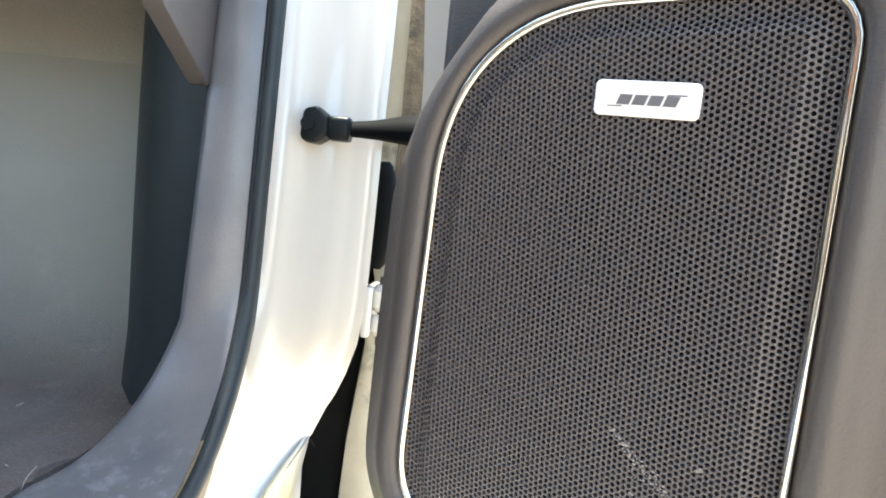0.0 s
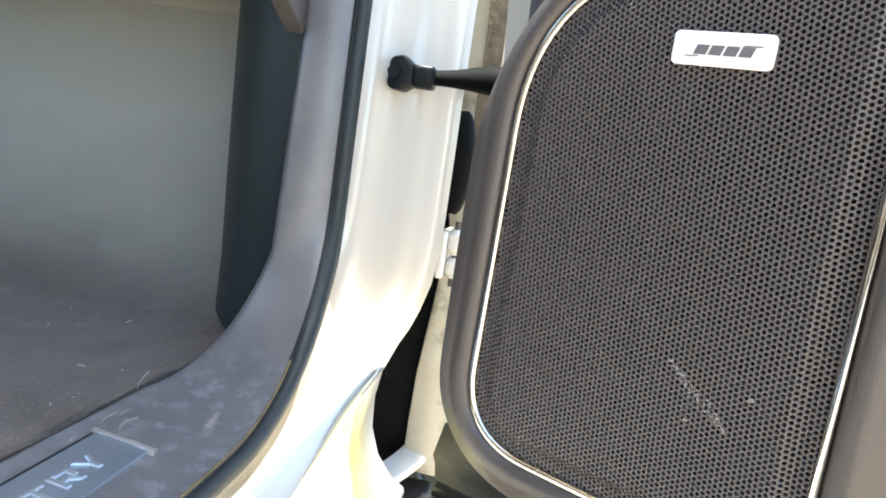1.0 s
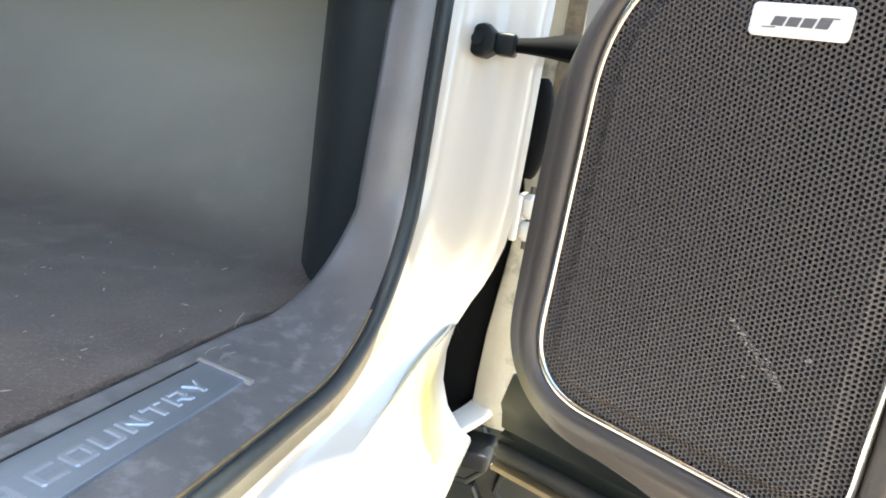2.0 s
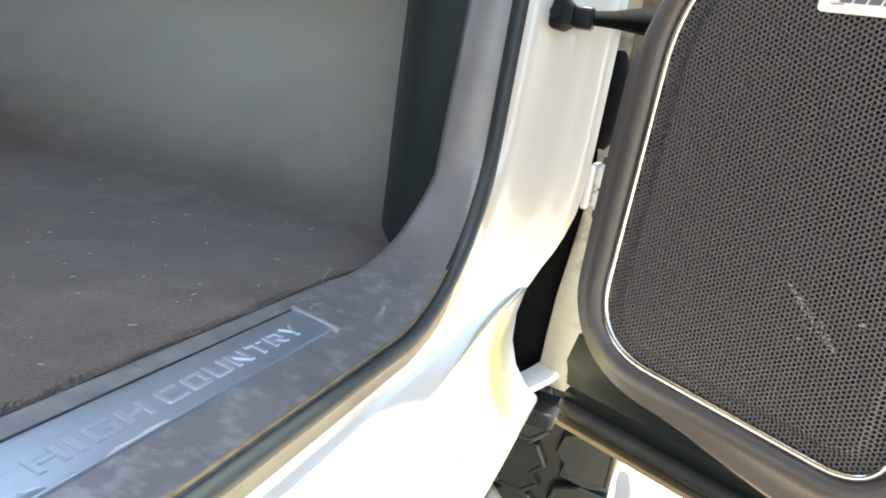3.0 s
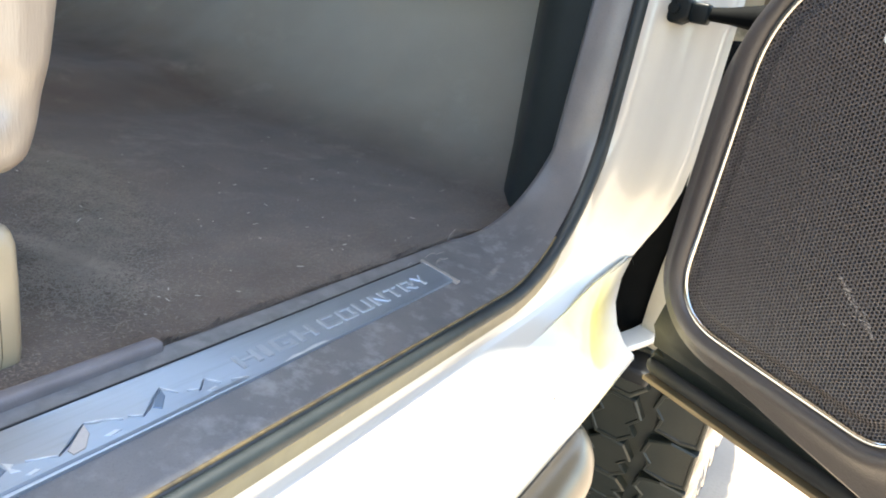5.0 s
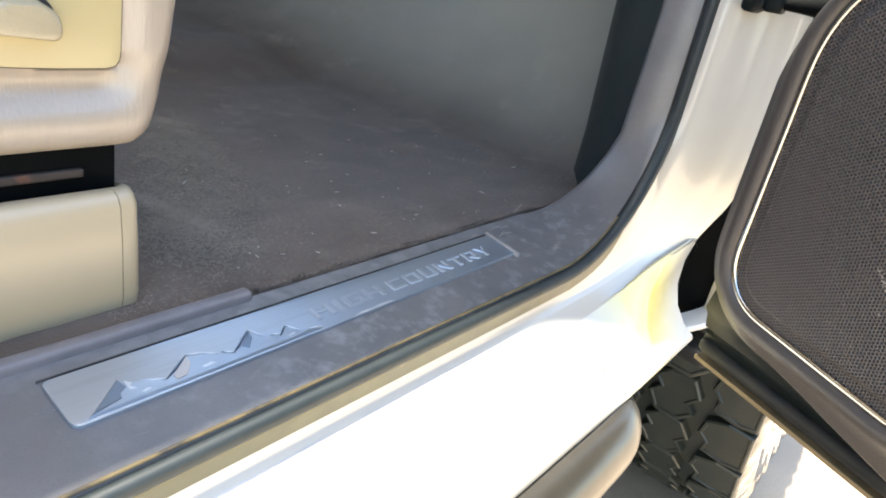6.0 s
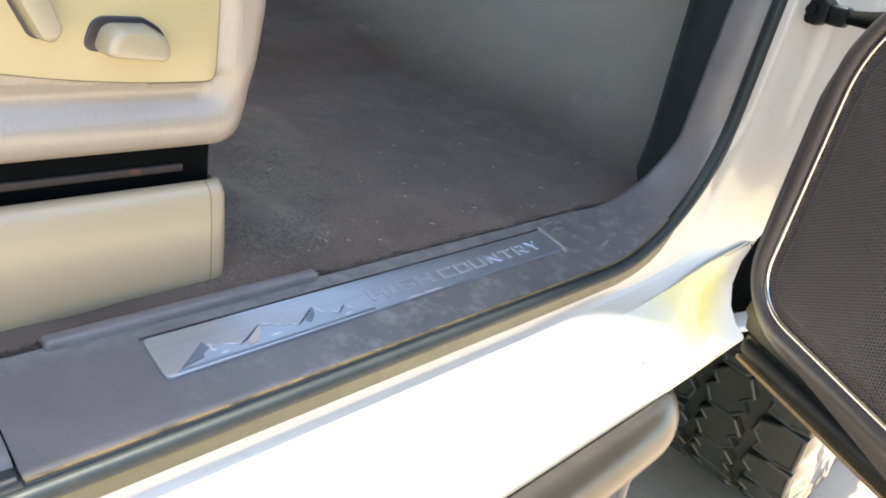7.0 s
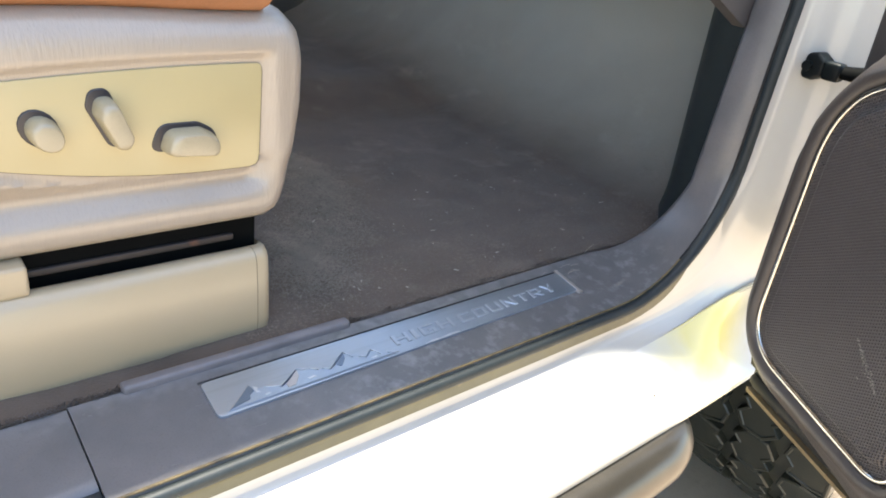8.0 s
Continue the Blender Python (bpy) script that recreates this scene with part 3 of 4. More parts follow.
# scuff plate with ridge line and lettering
plate = thing("scuff_plate", "brushed aluminium sill scuff plate with embossed lettering", "scuff plate", at=pose(0, 0, 0.6014, 8.6, 0, 0))
PL = fillet([(0.0, 0.001, 0.006), (-0.001, -0.046, 0.008), (0.500, -0.0405, 0.004), (0.5015, 0.001, 0.003)], 5)
part("surround", prism([(0.010, 0.0030), (0.010, -0.0430), (0.4995, -0.0390), (0.502, 0.0030)], -0.004, 0.0006, bevel=0.0005), BLACK, plate, "thin dark groove round the plate")
part("groove_lip", box(-0.001, 0.503, 0.0030, 0.0040, -0.003, 0.0016, 0.0004, 2), TRIM, plate, "thin raised line along the groove")
part("plate", prism(PL, -0.003, 0.0022, bevel=0.0011, segments=2), ALU, plate)
strip_rows = []
strip_rng = random.Random(3)
for k in range(25):
    y = 0.0045 - 0.050 * k / 24
    a, b = strip_rng.uniform(-0.0008, 0.0008), strip_rng.uniform(-0.0008, 0.0008)
    strip_rows.append([(0.4985 + a, y, -0.002), (0.4990 + a, y, 0.0030), (0.5015, y, 0.0036 + b * 0.4), (0.5045 + b, y, 0.0026), (0.5055 + b, y, -0.002)])
part("end_strip", grid(strip_rows, capped=True), ALU_WARM, plate, "pale worn strip at the plate's end")
# mountain range: one raised sheet under a jagged ridge, with a facet on each peak
RIDGE = [(0.009, -0.0432), (0.024, -0.0320), (0.039, -0.0200), (0.046, -0.0270), (0.051, -0.0290), (0.058, -0.0312), (0.066, -0.0355), (0.075, -0.0310), (0.090, -0.0205), (0.096, -0.0245), (0.101, -0.0245), (0.110, -0.0300),
         (0.114, -0.0295), (0.121, -0.0345), (0.128, -0.0310), (0.145, -0.0180), (0.152, -0.0290), (0.158, -0.0300), (0.165, -0.0340), (0.175, -0.0265), (0.182, -0.0365), (0.190, -0.0375), (0.203, -0.0420), (0.100, -0.0432)]
part("mountain_ridge", prism(RIDGE, 0.0018, 0.0040, bevel=0.0012, segments=1), ALU, plate, "embossed mountain ridge", smooth=False)
# Dark and bright metal facets paint shade and glints on the peaks.
for name, pts, mat in (("peak_shade", [(0.012, -0.0425), (0.024, -0.0330), (0.0385, -0.0212), (0.0405, -0.0300), (0.0350, -0.0330), (0.0330, -0.0380)], ALU_SHADE),
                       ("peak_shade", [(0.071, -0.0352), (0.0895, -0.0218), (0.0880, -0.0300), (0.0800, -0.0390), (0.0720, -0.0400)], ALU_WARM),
                       ("peak_shade", [(0.130, -0.0320), (0.1448, -0.0195), (0.1430, -0.0270), (0.1340, -0.0360)], ALU_SHADE),
                       ("peak_snow", [(0.041, -0.0235), (0.0455, -0.0280), (0.0430, -0.0300), (0.0460, -0.0345), (0.0410, -0.0330)], ALU_WORN_GLINT),
                       ("peak_snow", [(0.093, -0.0362), (0.1010, -0.0352), (0.1040, -0.0378), (0.0960, -0.0384)], ALU_WORN_GLINT),
                       ("peak_snow", [(0.046, -0.0382), (0.0520, -0.0372), (0.0540, -0.0394), (0.0480, -0.0400)], ALU_WORN_GLINT),
                       ("peak_snow", [(0.168, -0.0380), (0.1760, -0.0368), (0.1770, -0.0388), (0.1700, -0.0396)], ALU_WORN_GLINT)):
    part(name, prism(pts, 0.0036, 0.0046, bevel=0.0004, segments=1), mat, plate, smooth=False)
# Bright strips paint highlights on falling edges, dark ones shade on rising.
for mat, width, line in ((ALU_WORN_GLINT, 0.0007, ((0.051, -0.0290), (0.066, -0.0355))), (ALU_WORN_GLINT, 0.0007, ((0.090, -0.0205), (0.101, -0.0245))), (ALU_WORN_GLINT, 0.0006, ((0.101, -0.0245), (0.110, -0.0300))),
                         (ALU_WORN_GLINT, 0.0007, ((0.114, -0.0295), (0.121, -0.0345))), (ALU_WORN_GLINT, 0.0007, ((0.145, -0.0180), (0.152, -0.0290))), (ALU_WORN_GLINT, 0.0006, ((0.158, -0.0300), (0.165, -0.0340))),
                         (ALU_WORN_GLINT, 0.0007, ((0.175, -0.0265), (0.182, -0.0365))), (ALU_WORN_GLINT, 0.0006, ((0.190, -0.0375), (0.203, -0.0420))),
                         (ALU_SHADE, 0.0008, ((0.066, -0.0355), (0.090, -0.0205))), (ALU_SHADE, 0.0008, ((0.121, -0.0345), (0.145, -0.0180))), (ALU_SHADE, 0.0006, ((0.165, -0.0340), (0.175, -0.0265)))):
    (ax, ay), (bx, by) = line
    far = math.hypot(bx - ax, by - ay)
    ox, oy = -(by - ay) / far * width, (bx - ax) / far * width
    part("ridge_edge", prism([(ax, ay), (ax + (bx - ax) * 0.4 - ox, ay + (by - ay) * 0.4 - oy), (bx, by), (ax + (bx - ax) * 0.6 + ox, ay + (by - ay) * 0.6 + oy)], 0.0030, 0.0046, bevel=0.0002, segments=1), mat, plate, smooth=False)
part("worn_edge", prism([(0.238, -0.0432), (0.250, -0.0400), (0.262, -0.0408), (0.276, -0.0394), (0.288, -0.0402), (0.292, -0.0424)], 0.0014, 0.0026, bevel=0.0004, segments=1), ALU_WORN_GLINT, plate, "pale worn patch on the plate's edge", smooth=False)

# embossed wide block letters, each a raised piece
S, T = 0.24, 0.20
GLYPHS = {
    "H": [[(0, 0), (S, 0), (S, 0.4), (1 - S, 0.4), (1 - S, 0), (1, 0), (1, 1), (1 - S, 1), (1 - S, 0.6), (S, 0.6), (S, 1), (0, 1)]],
    "I": [[(0, 0), (1, 0), (1, 1), (0, 1)]],
    "G": [[(0, 0), (1, 0), (1, 0.56), (0.5, 0.56), (0.5, 0.38), (1 - S, 0.38), (1 - S, T), (S, T), (S, 1 - T), (1, 1 - T), (1, 1), (0.1, 1), (0, 0.9)]],
    "C": [[(0.1, 0), (1, 0), (1, T), (S, T), (S, 1 - T), (1, 1 - T), (1, 1), (0.1, 1), (0, 0.9), (0, 0.1)]],
    "O": [[(0.1, 0), (0.9, 0), (1, 0.1), (1, T), (S, T), (S, 1 - T), (1, 1 - T), (1, 0.9), (0.9, 1), (0.1, 1), (0, 0.9), (0, 0.1)], [(1 - S, T + 0.02), (1, T + 0.02), (1, 0.98 - T), (1 - S, 0.98 - T)]],
    "U": [[(0.1, 0), (0.9, 0), (1, 0.1), (1, 1), (1 - S, 1), (1 - S, T), (S, T), (S, 1), (0, 1), (0, 0.1)]],
    "N": [[(0, 0), (S, 0), (S, 0.62), (1 - S, 0), (1, 0), (1, 1), (1 - S, 1), (1 - S, 0.38), (S, 1), (0, 1)]],
    "T": [[(0.38, 0), (0.62, 0), (0.62, 1 - T), (1, 1 - T), (1, 1), (0, 1), (0, 1 - T), (0.38, 1 - T)]],
    "R": [[(0, 0), (S, 0), (S, 0.32), (0.45, 0.32), (0.74, 0), (1, 0), (0.72, 0.34), (1, 0.42), (1, 0.9), (0.9, 1), (S + 0.02, 1), (S + 0.02, 1 - T), (1 - S, 1 - T), (1 - S, 0.52), (S, 0.52), (S, 1), (0, 1)]],
    "Y": [[(0.38, 0), (0.62, 0), (0.62, 0.4), (1, 1), (0.75, 1), (0.5, 0.58), (0.25, 1), (0, 1), (0.38, 0.4)]],
}
for word, start, end in (("HIGH", 0.207, 0.292), ("COUNTRY", 0.303, 0.470)):
    wide = [0.30 if c == "I" else 1.0 for c in word]
    unit = (end - start) / (sum(wide) + 0.24 * (len(word) - 1))
    x = start
    for c, w in zip(word, wide):
        letter = bmesh.new()
        for outline in GLYPHS[c]:
            piece = prism([(x + px * unit * w, -0.0325 + 0.0155 * py + (x - 0.2) * 0.012) for px, py in outline], 0.0018, 0.0034, bevel=0.0007, segments=1)
            me = bpy.data.meshes.new("letter")
            piece.to_mesh(me)
            piece.free()
            letter.from_mesh(me)
            bpy.data.meshes.remove(me)
        part("letter", letter, ALU_RAISED, plate, smooth=False)
        x += unit * (w + 0.24)

# ---------------------------------------------------------------- carpet, footwell and dash
def floor_height(x, y):
    """The carpet's height: flat, slightly lumpy, sweeping up to the toe board and over the tunnel."""
    z = (0.586 if y < 0.023 else 0.6025 + 0.0035 * min(1, (y - 0.023) / 0.09)) + 0.005 * noise.noise(Vector((x * 6, y * 6, 0))) + 0.0025 * noise.noise(Vector((x * 25, y * 25, 3)))
    z += 0.012 * math.exp(-((x - 0.19) / 0.03) ** 2 - ((y - 0.20) / 0.09) ** 2)
    z += 0.04 * min(1.0, max(0.0, (y - 0.66) / 0.22)) ** 2 * (3 - 2 * min(1.0, max(0.0, (y - 0.66) / 0.22)))
    return z + float(np.interp(x, [0.72, 0.80, 0.86, 0.92, 0.98, 1.04, 1.12, 1.16], [0.0, 0.004, 0.016, 0.045, 0.092, 0.165, 0.290, 0.42]))


floor_rows = [[(x, y, floor_height(x, y)) for x in np.linspace(-0.95, 1.16, 130)] for y in (-0.02, 0.0, 0.0225, *np.linspace(0.0265, 0.12, 12), *np.linspace(0.14, 1.50, 62))]
tagged(mesh_object("floor", grid(floor_rows), CARPET), "worn brown carpet, haze painted in grey towards the toe board", "carpet", kind="structure")
frng = np.random.default_rng(7)
n_f = 42000
fx = 0.07 + 0.88 * frng.random(n_f)
fy = 0.026 + 0.70 * frng.random(n_f) ** 1.5
fa, fl, fw = frng.random(n_f) * 2 * np.pi, 0.0022 + 0.0030 * frng.random(n_f), 0.0004 + 0.0004 * frng.random(n_f)
fz = np.array([floor_height(a, b) for a, b in zip(fx, fy)])
dx, dy = np.cos(fa), np.sin(fa)
v0 = np.c_[fx - dy * fw, fy + dx * fw, fz + 0.0002]
v1 = np.c_[fx + dy * fw, fy - dx * fw, fz + 0.0002]
v2 = np.c_[fx + dx * fl, fy + dy * fl, fz + 0.0003 + 0.0006 * frng.random(n_f)]
# frayed edge of the carpet over the trim
n_e = 3600
ex = -0.30 + 0.96 * frng.random(n_e)
ey = 0.026 + 0.008 * frng.random(n_e)
reach = 0.0045 + 0.004 * np.sin(ex * 37) * np.sin(ex * 91 + 1) + 0.005 * frng.random(n_e)
eh = 0.6035 + 0.0035 * frng.random(n_e)
w0 = np.c_[ex - 0.0005, ey, eh - 0.004]
w1 = np.c_[ex + 0.0005, ey, eh - 0.004]
w2 = np.c_[ex + frng.normal(0, 0.0015, n_e), ey - reach, eh + 0.0016]
fme = bpy.data.meshes.new("carpet_pile")
fme.from_pydata(np.vstack([np.stack([v0, v1, v2], axis=1).reshape(-1, 3), np.stack([w0, w1, w2], axis=1).reshape(-1, 3)]).tolist(), [], np.arange(3 * (n_f + n_e)).reshape(-1, 3).tolist())
tagged(mesh_object("carpet_pile", fme, PILE, smooth=False), "short brown carpet fibres", "carpet pile", kind="stuff")
# a pale, brushed-up streak of dusty pile curving away from the seat's foot
n_d = 26000
dt = frng.random(n_d)
streak = np.array([(0.18, 0.135), (0.222, 0.168), (0.303, 0.248), (0.365, 0.36), (0.385, 0.46), (0.36, 0.54)])
spread = 0.011 + 0.016 * (1 - dt)
sx = np.interp(dt, np.linspace(0, 1, 6), streak[:, 0]) + frng.normal(0, 1, n_d) * spread - np.where(frng.random(n_d) < 0.4, 0.06 * np.sin(np.pi * dt), 0)
sy = np.maximum(0.03, np.interp(dt, np.linspace(0, 1, 6), streak[:, 1]) + frng.normal(0, 1, n_d) * spread * 1.4)
sa, sl = frng.random(n_d) * 2 * np.pi, 0.003 + 0.004 * frng.random(n_d)
sz = np.array([floor_height(a, b) for a, b in zip(sx, sy)])
v0 = np.c_[sx - np.sin(sa) * 0.0005, sy + np.cos(sa) * 0.0005, sz + 0.0008]
v1 = np.c_[sx + np.sin(sa) * 0.0005, sy - np.cos(sa) * 0.0005, sz + 0.0008]
v2 = np.c_[sx + np.cos(sa) * sl, sy + np.sin(sa) * sl, sz + 0.0010 + 0.0008 * frng.random(n_d)]
sme = bpy.data.meshes.new("dusty_pile")
sme.from_pydata(np.stack([v0, v1, v2], axis=1).reshape(-1, 3).tolist(), [], np.arange(3 * n_d).reshape(-1, 3).tolist())
tagged(mesh_object("dusty_pile", sme, PALE_FIBRE, smooth=False), "pale dusty streak of brushed carpet fibres", "carpet pile", kind="stuff")
tagged(mesh_object("bulkhead", thick(grid([[(1.165, y, 0.60), (1.17, y, 1.0), (1.17, y, 1.29)] for y in np.linspace(0.02, 1.5, 6)]), 0.01), BULKHEAD_HAZE), "bulkhead behind the footwell, haze painted in as pale grey", "bulkhead", kind="structure")
dash = thing("dashboard", "grey plastic dashboard over the footwell", "dashboard")
rows = []
for y in np.linspace(0.015, 1.5, 8):
    rows.append([(x, y, z) for x, z in fillet([(1.155, 1.135, 0.02), (0.78, 1.085, 0.03), (0.70, 1.10, 0.04), (0.60, 1.20, 0.06), (0.70, 1.30, 0.05), (1.155, 1.30, 0.01)], 5)])
part("dash_body", grid(rows, closed=True, capped=True), DASH, dash)
part("dash_end", prism(fillet([(1.15, 0.997, 0.02), (0.735, 0.938, 0.012), (0.625, 0.985, 0.03), (0.545, 1.17, 0.06), (0.70, 1.30, 0.05), (1.15, 1.30, 0.01)], 5), -0.018, -0.036, "xz", 0.003), TRIM, dash, "dark grey end cover of the dashboard")
console = thing("centre_console", "light grey plastic centre console on the carpeted tunnel", "console")
part("console_body", prism(fillet([(-0.60, 0.63, 0.02), (0.34, 0.63, 0.04), (0.42, 0.93, 0.05), (0.30, 0.95, 0.06), (0.10, 0.94, 0.06), (-0.60, 0.94, 0.03)], 6), 0.90, 1.16, "xz", 0.015, 3), CONSOLE, console, "light grey moulded console")
part("console_lid", box(-0.58, 0.02, 0.905, 1.155, 0.938, 0.962, 0.010), TAN_VINYL, console, "tan padded lid")

# pale lint and crumbs on the carpet
lint = bmesh.new()
rng = random.Random(5)
for k in range(70):
    x, y = rng.uniform(0.20, 0.80), 0.05 + 0.42 * rng.random() ** 1.4
    s = rng.choice((0.0012, 0.0018, 0.0030, 0.0048))
    m = pose(x, y, floor_height(x, y) + 0.0022, rng.uniform(-25, 25), rng.uniform(-25, 25), rng.uniform(0, 180)) @ Matrix.Diagonal((s, 0.00035 + s * 0.06, 0.0004, 1))
    bmesh.ops.create_icosphere(lint, subdivisions=1, radius=1.0, matrix=m)
tagged(mesh_object("lint", lint, LINT), "pale lint and crumbs scattered on the carpet", "lint", kind="stuff")

# ---------------------------------------------------------------- front seat
seat = thing("bucket_seat", "tan power front seat with side switches and brown cushion", "seat")


def seat_front(z):
    """The front edge of the side shell at a height."""
    return float(np.interp(z, [0.722, 0.735, 0.76, 0.80, 0.84, 0.88, 0.91, 0.925, 0.936], [0.118, 0.127, 0.134, 0.141, 0.147, 0.147, 0.142, 0.132, 0.112]))


def panel_low(x):
    """The lower edge of the switch panel: one smooth curve rising to the rear."""
    return 0.782 + 0.60 * max(0.0, 0.065 - x) ** 2.0


def panel_high(x):
    return 0.884 - 0.16 * max(0.0, 0.08 - x) ** 1.8


def shell_depth(x, z, f):
    """The side shell's surface: bulging foot, concave ledge, raised frame round the sunken panel, rolled top."""
    y = float(np.interp(z, [0.722, 0.7225, 0.726, 0.732, 0.740, 0.748, 0.890, 0.900, 0.908, 0.915, 0.921, 0.925, 0.928, 0.930], [0.110, 0.092, 0.083, 0.0785, 0.0765, 0.0760, 0.0760, 0.0768, 0.0790, 0.0830, 0.0890, 0.0965, 0.108, 0.13]))
    fade = ease((f - 0.018 - x) / 0.035)
    ledge = float(np.interp(z, [0.746, 0.751, 0.757, 0.764, 0.770, 0.776, 0.784, 0.794], [0.0, 0.0012, 0.0055, 0.0115, 0.0135, 0.0120, 0.0060, 0.0]))
    y += ledge * fade
    # sunken panel with a soft slope round it
    d = max(panel_low(x) - 0.004 - z, z - panel_high(x), x - 0.0985)
    sunk = 0.0055 * (1 - ease((d - 0.0005) / 0.010))
    if z < panel_low(x):
        sunk = max(0.0, sunk - ledge * fade * 0.5)
    y -= 0.0016 * math.exp(-((x - 0.1165) / 0.0045) ** 2) * ease((z - 0.772) / 0.02) * ease((0.905 - z) / 0.02)
    return y + sunk


zs = sorted(set([0.722, 0.7225, 0.724, 0.726, 0.729, 0.732, 0.736, 0.740] + [round(0.744 + 0.0035 * k, 4) for k in range(50)] + [0.921, 0.923, 0.925, 0.9265, 0.928, 0.930]))
zs = [z for z in zs if z <= 0.9301]
rows = []
for z in zs:
    f = seat_front(z)
    xs = [-0.60, -0.5, -0.4, -0.35] + [-0.30 + (f - 0.024 + 0.30) * k / 90 for k in range(91)]
    row = [(x, shell_depth(x, z, f), z) for x in xs]
    y = row[-1][1]
    for k in range(1, 8):
        t = math.pi / 2 * k / 7
        row.append((f - 0.024 + 0.024 * math.sin(t), y + 0.026 * (1 - math.cos(t)), z))
    row += [(f, y + 0.08, z), (f - 0.01, 0.52, z)]
    rows.append(row)
rows.append([(p[0], 0.53, 0.930) for p in rows[-1]])
shell = part("side_shell", thick(grid(rows), 0.003, (0, -1, 0)), TAN_VINYL, seat, "tan grained side shell")
low_edge = [(x, panel_low(x)) for x in np.linspace(-0.255, 0.086, 24)]
high_edge = [(x, panel_high(x) - 0.0015) for x in np.linspace(0.094, -0.255, 20)]
PANEL = low_edge + [(0.0925, 0.7835), (0.0955, 0.7875), (0.0965, 0.794), (0.0975, 0.84), (0.0980, 0.876), (0.0970, 0.8805)] + high_edge
part("panel_gap", prism([(x + (0.0010 if x > 0.09 else 0), z + (-0.0007 if z < panel_high(x) - 0.006 else -0.0015)) for x, z in PANEL], 0.088, 0.0812, "xz"), WELL_SHADE, shell, "thin dark gap round the switch panel")
part("switch_panel", prism(PANEL, 0.088, 0.0795, "xz", 0.0012, 2), TAN_PLASTIC, shell, "smooth tan switch panel")


def switch(name, outline, deep, label):
    """A domed switch over a dark plate that paints shade above and behind it."""
    cx = sum(p[0] for p in outline) / len(outline)
    cz = sum(p[1] for p in outline) / len(outline)
    part(name + "_well", prism([(cx - 0.0012 + (x - cx) * 1.10, cz + 0.0018 + (z - cz) * 1.12) for x, z in outline], 0.0815, 0.0782, "xz", 0.0015, 3), WELL_SHADE, shell, "dark plate round the switch, painting its well's shade")
    rows = []
    for t in range(8):
        a = math.pi / 2 * t / 7
        k = 0.95 * (0.60 + 0.40 * max(0.0, math.cos(a)) ** 0.5)
        rows.append([(cx + 0.0012 + (x - cx) * k + 0.0016 * math.sin(a), 0.079 - deep * math.sin(a), cz - 0.0006 + (z - cz) * k - 0.0020 * math.sin(a)) for x, z in outline])
    part(name, grid(rows, closed=True, capped=True), TAN_KNOB, shell, label)


switch("cushion_switch", fillet([(-0.004, 0.807, 0.007), (0.052, 0.802, 0.007), (0.052, 0.820, 0.014), (0.036, 0.829, 0.012), (0.004, 0.829, 0.012)], 6), 0.016, "grey-tan sliding cushion switch")
switch("recline_switch", fillet([(-0.055, 0.848, 0.008), (-0.052, 0.861, 0.008), (-0.038, 0.862, 0.008), (-0.024, 0.826, 0.008), (-0.030, 0.815, 0.008), (-0.040, 0.817, 0.008)], 6), 0.018, "grey-tan tilted recliner switch")
switch("lumbar_switch", [(-0.091 + 0.0135 * math.cos(k * math.pi / 9) + 0.003 * math.sin(k * math.pi / 9) * -1, 0.834 + 0.0145 * math.sin(k * math.pi / 9)) for k in range(18)], 0.014, "round grey-tan lumbar knob")
# leather cushion above the shell
rows = []
for z, y in ((0.926, 0.10), (0.933, 0.088), (0.950, 0.080), (0.985, 0.082), (1.01, 0.095), (1.025, 0.13), (1.02, 0.30), (1.01, 0.55)):
    rows.append([(-0.60 + (0.105 + 0.02 * math.sin((z - 0.93) * 20) + 0.60) * k / 20, y + 0.004 * math.sin(k * 0.9), z) for k in range(21)] + [(0.122, y + 0.04, z), (0.12, 0.55, z)])
part("cushion", thick(grid(rows), 0.01, (0, -1, 1)), LEATHER, seat, "brown leather cushion")
part("backrest", box(-0.62, -0.48, 0.12, 0.58, 0.95, 1.60, 0.05), LEATHER, seat)
# base cover, end cap, rail and a black block painting the gap's shadow
BASE = ((0.090, 0.660), (0.0885, 0.686), (0.083, 0.6930), (0.076, 0.6962), (0.069, 0.6965), (0.0630, 0.6935), (0.0590, 0.6865), (0.0562, 0.66), (0.0545, 0.615), (0.058, 0.600), (0.07, 0.596))
rows = [[(x, y, z) for y, z in BASE] for x in (-0.60, -0.3, -0.1, 0.0, 0.0850)]
part("base_cover", thick(grid(rows), 0.003, (0, -1, 0)), TAN_BASE, seat, "tan plastic seat base cover")
rows = [[(x, y + o, z - o * 0.25 * (z > 0.69)) for y, z in BASE] for x, o in ((0.0858, 0.0004), (0.0935, 0.0006), (0.0975, 0.0020), (0.1005, 0.0055), (0.1020, 0.0110), (0.1025, 0.03), (0.1025, 0.12))]
part("end_cap", thick(grid(rows), 0.003, (0.3, -1, 0)), TAN_BASE, seat, "tan end cap with a dark seam")
part("seam", thick(grid([[(x, y + 0.0008, z - 0.0008 * (z > 0.69)) for y, z in BASE] for x in (0.0840, 0.0866)]), 0.001, (0, -1, 0)), VOID, seat, "dark seam beside the end cap")
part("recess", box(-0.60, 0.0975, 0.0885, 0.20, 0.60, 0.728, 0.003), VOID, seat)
part("seat_rail", box(-0.60, 0.072, 0.0845, 0.0905, 0.7030, 0.7095, 0.0015), RUST, seat, "rusty seat rail in the gap")
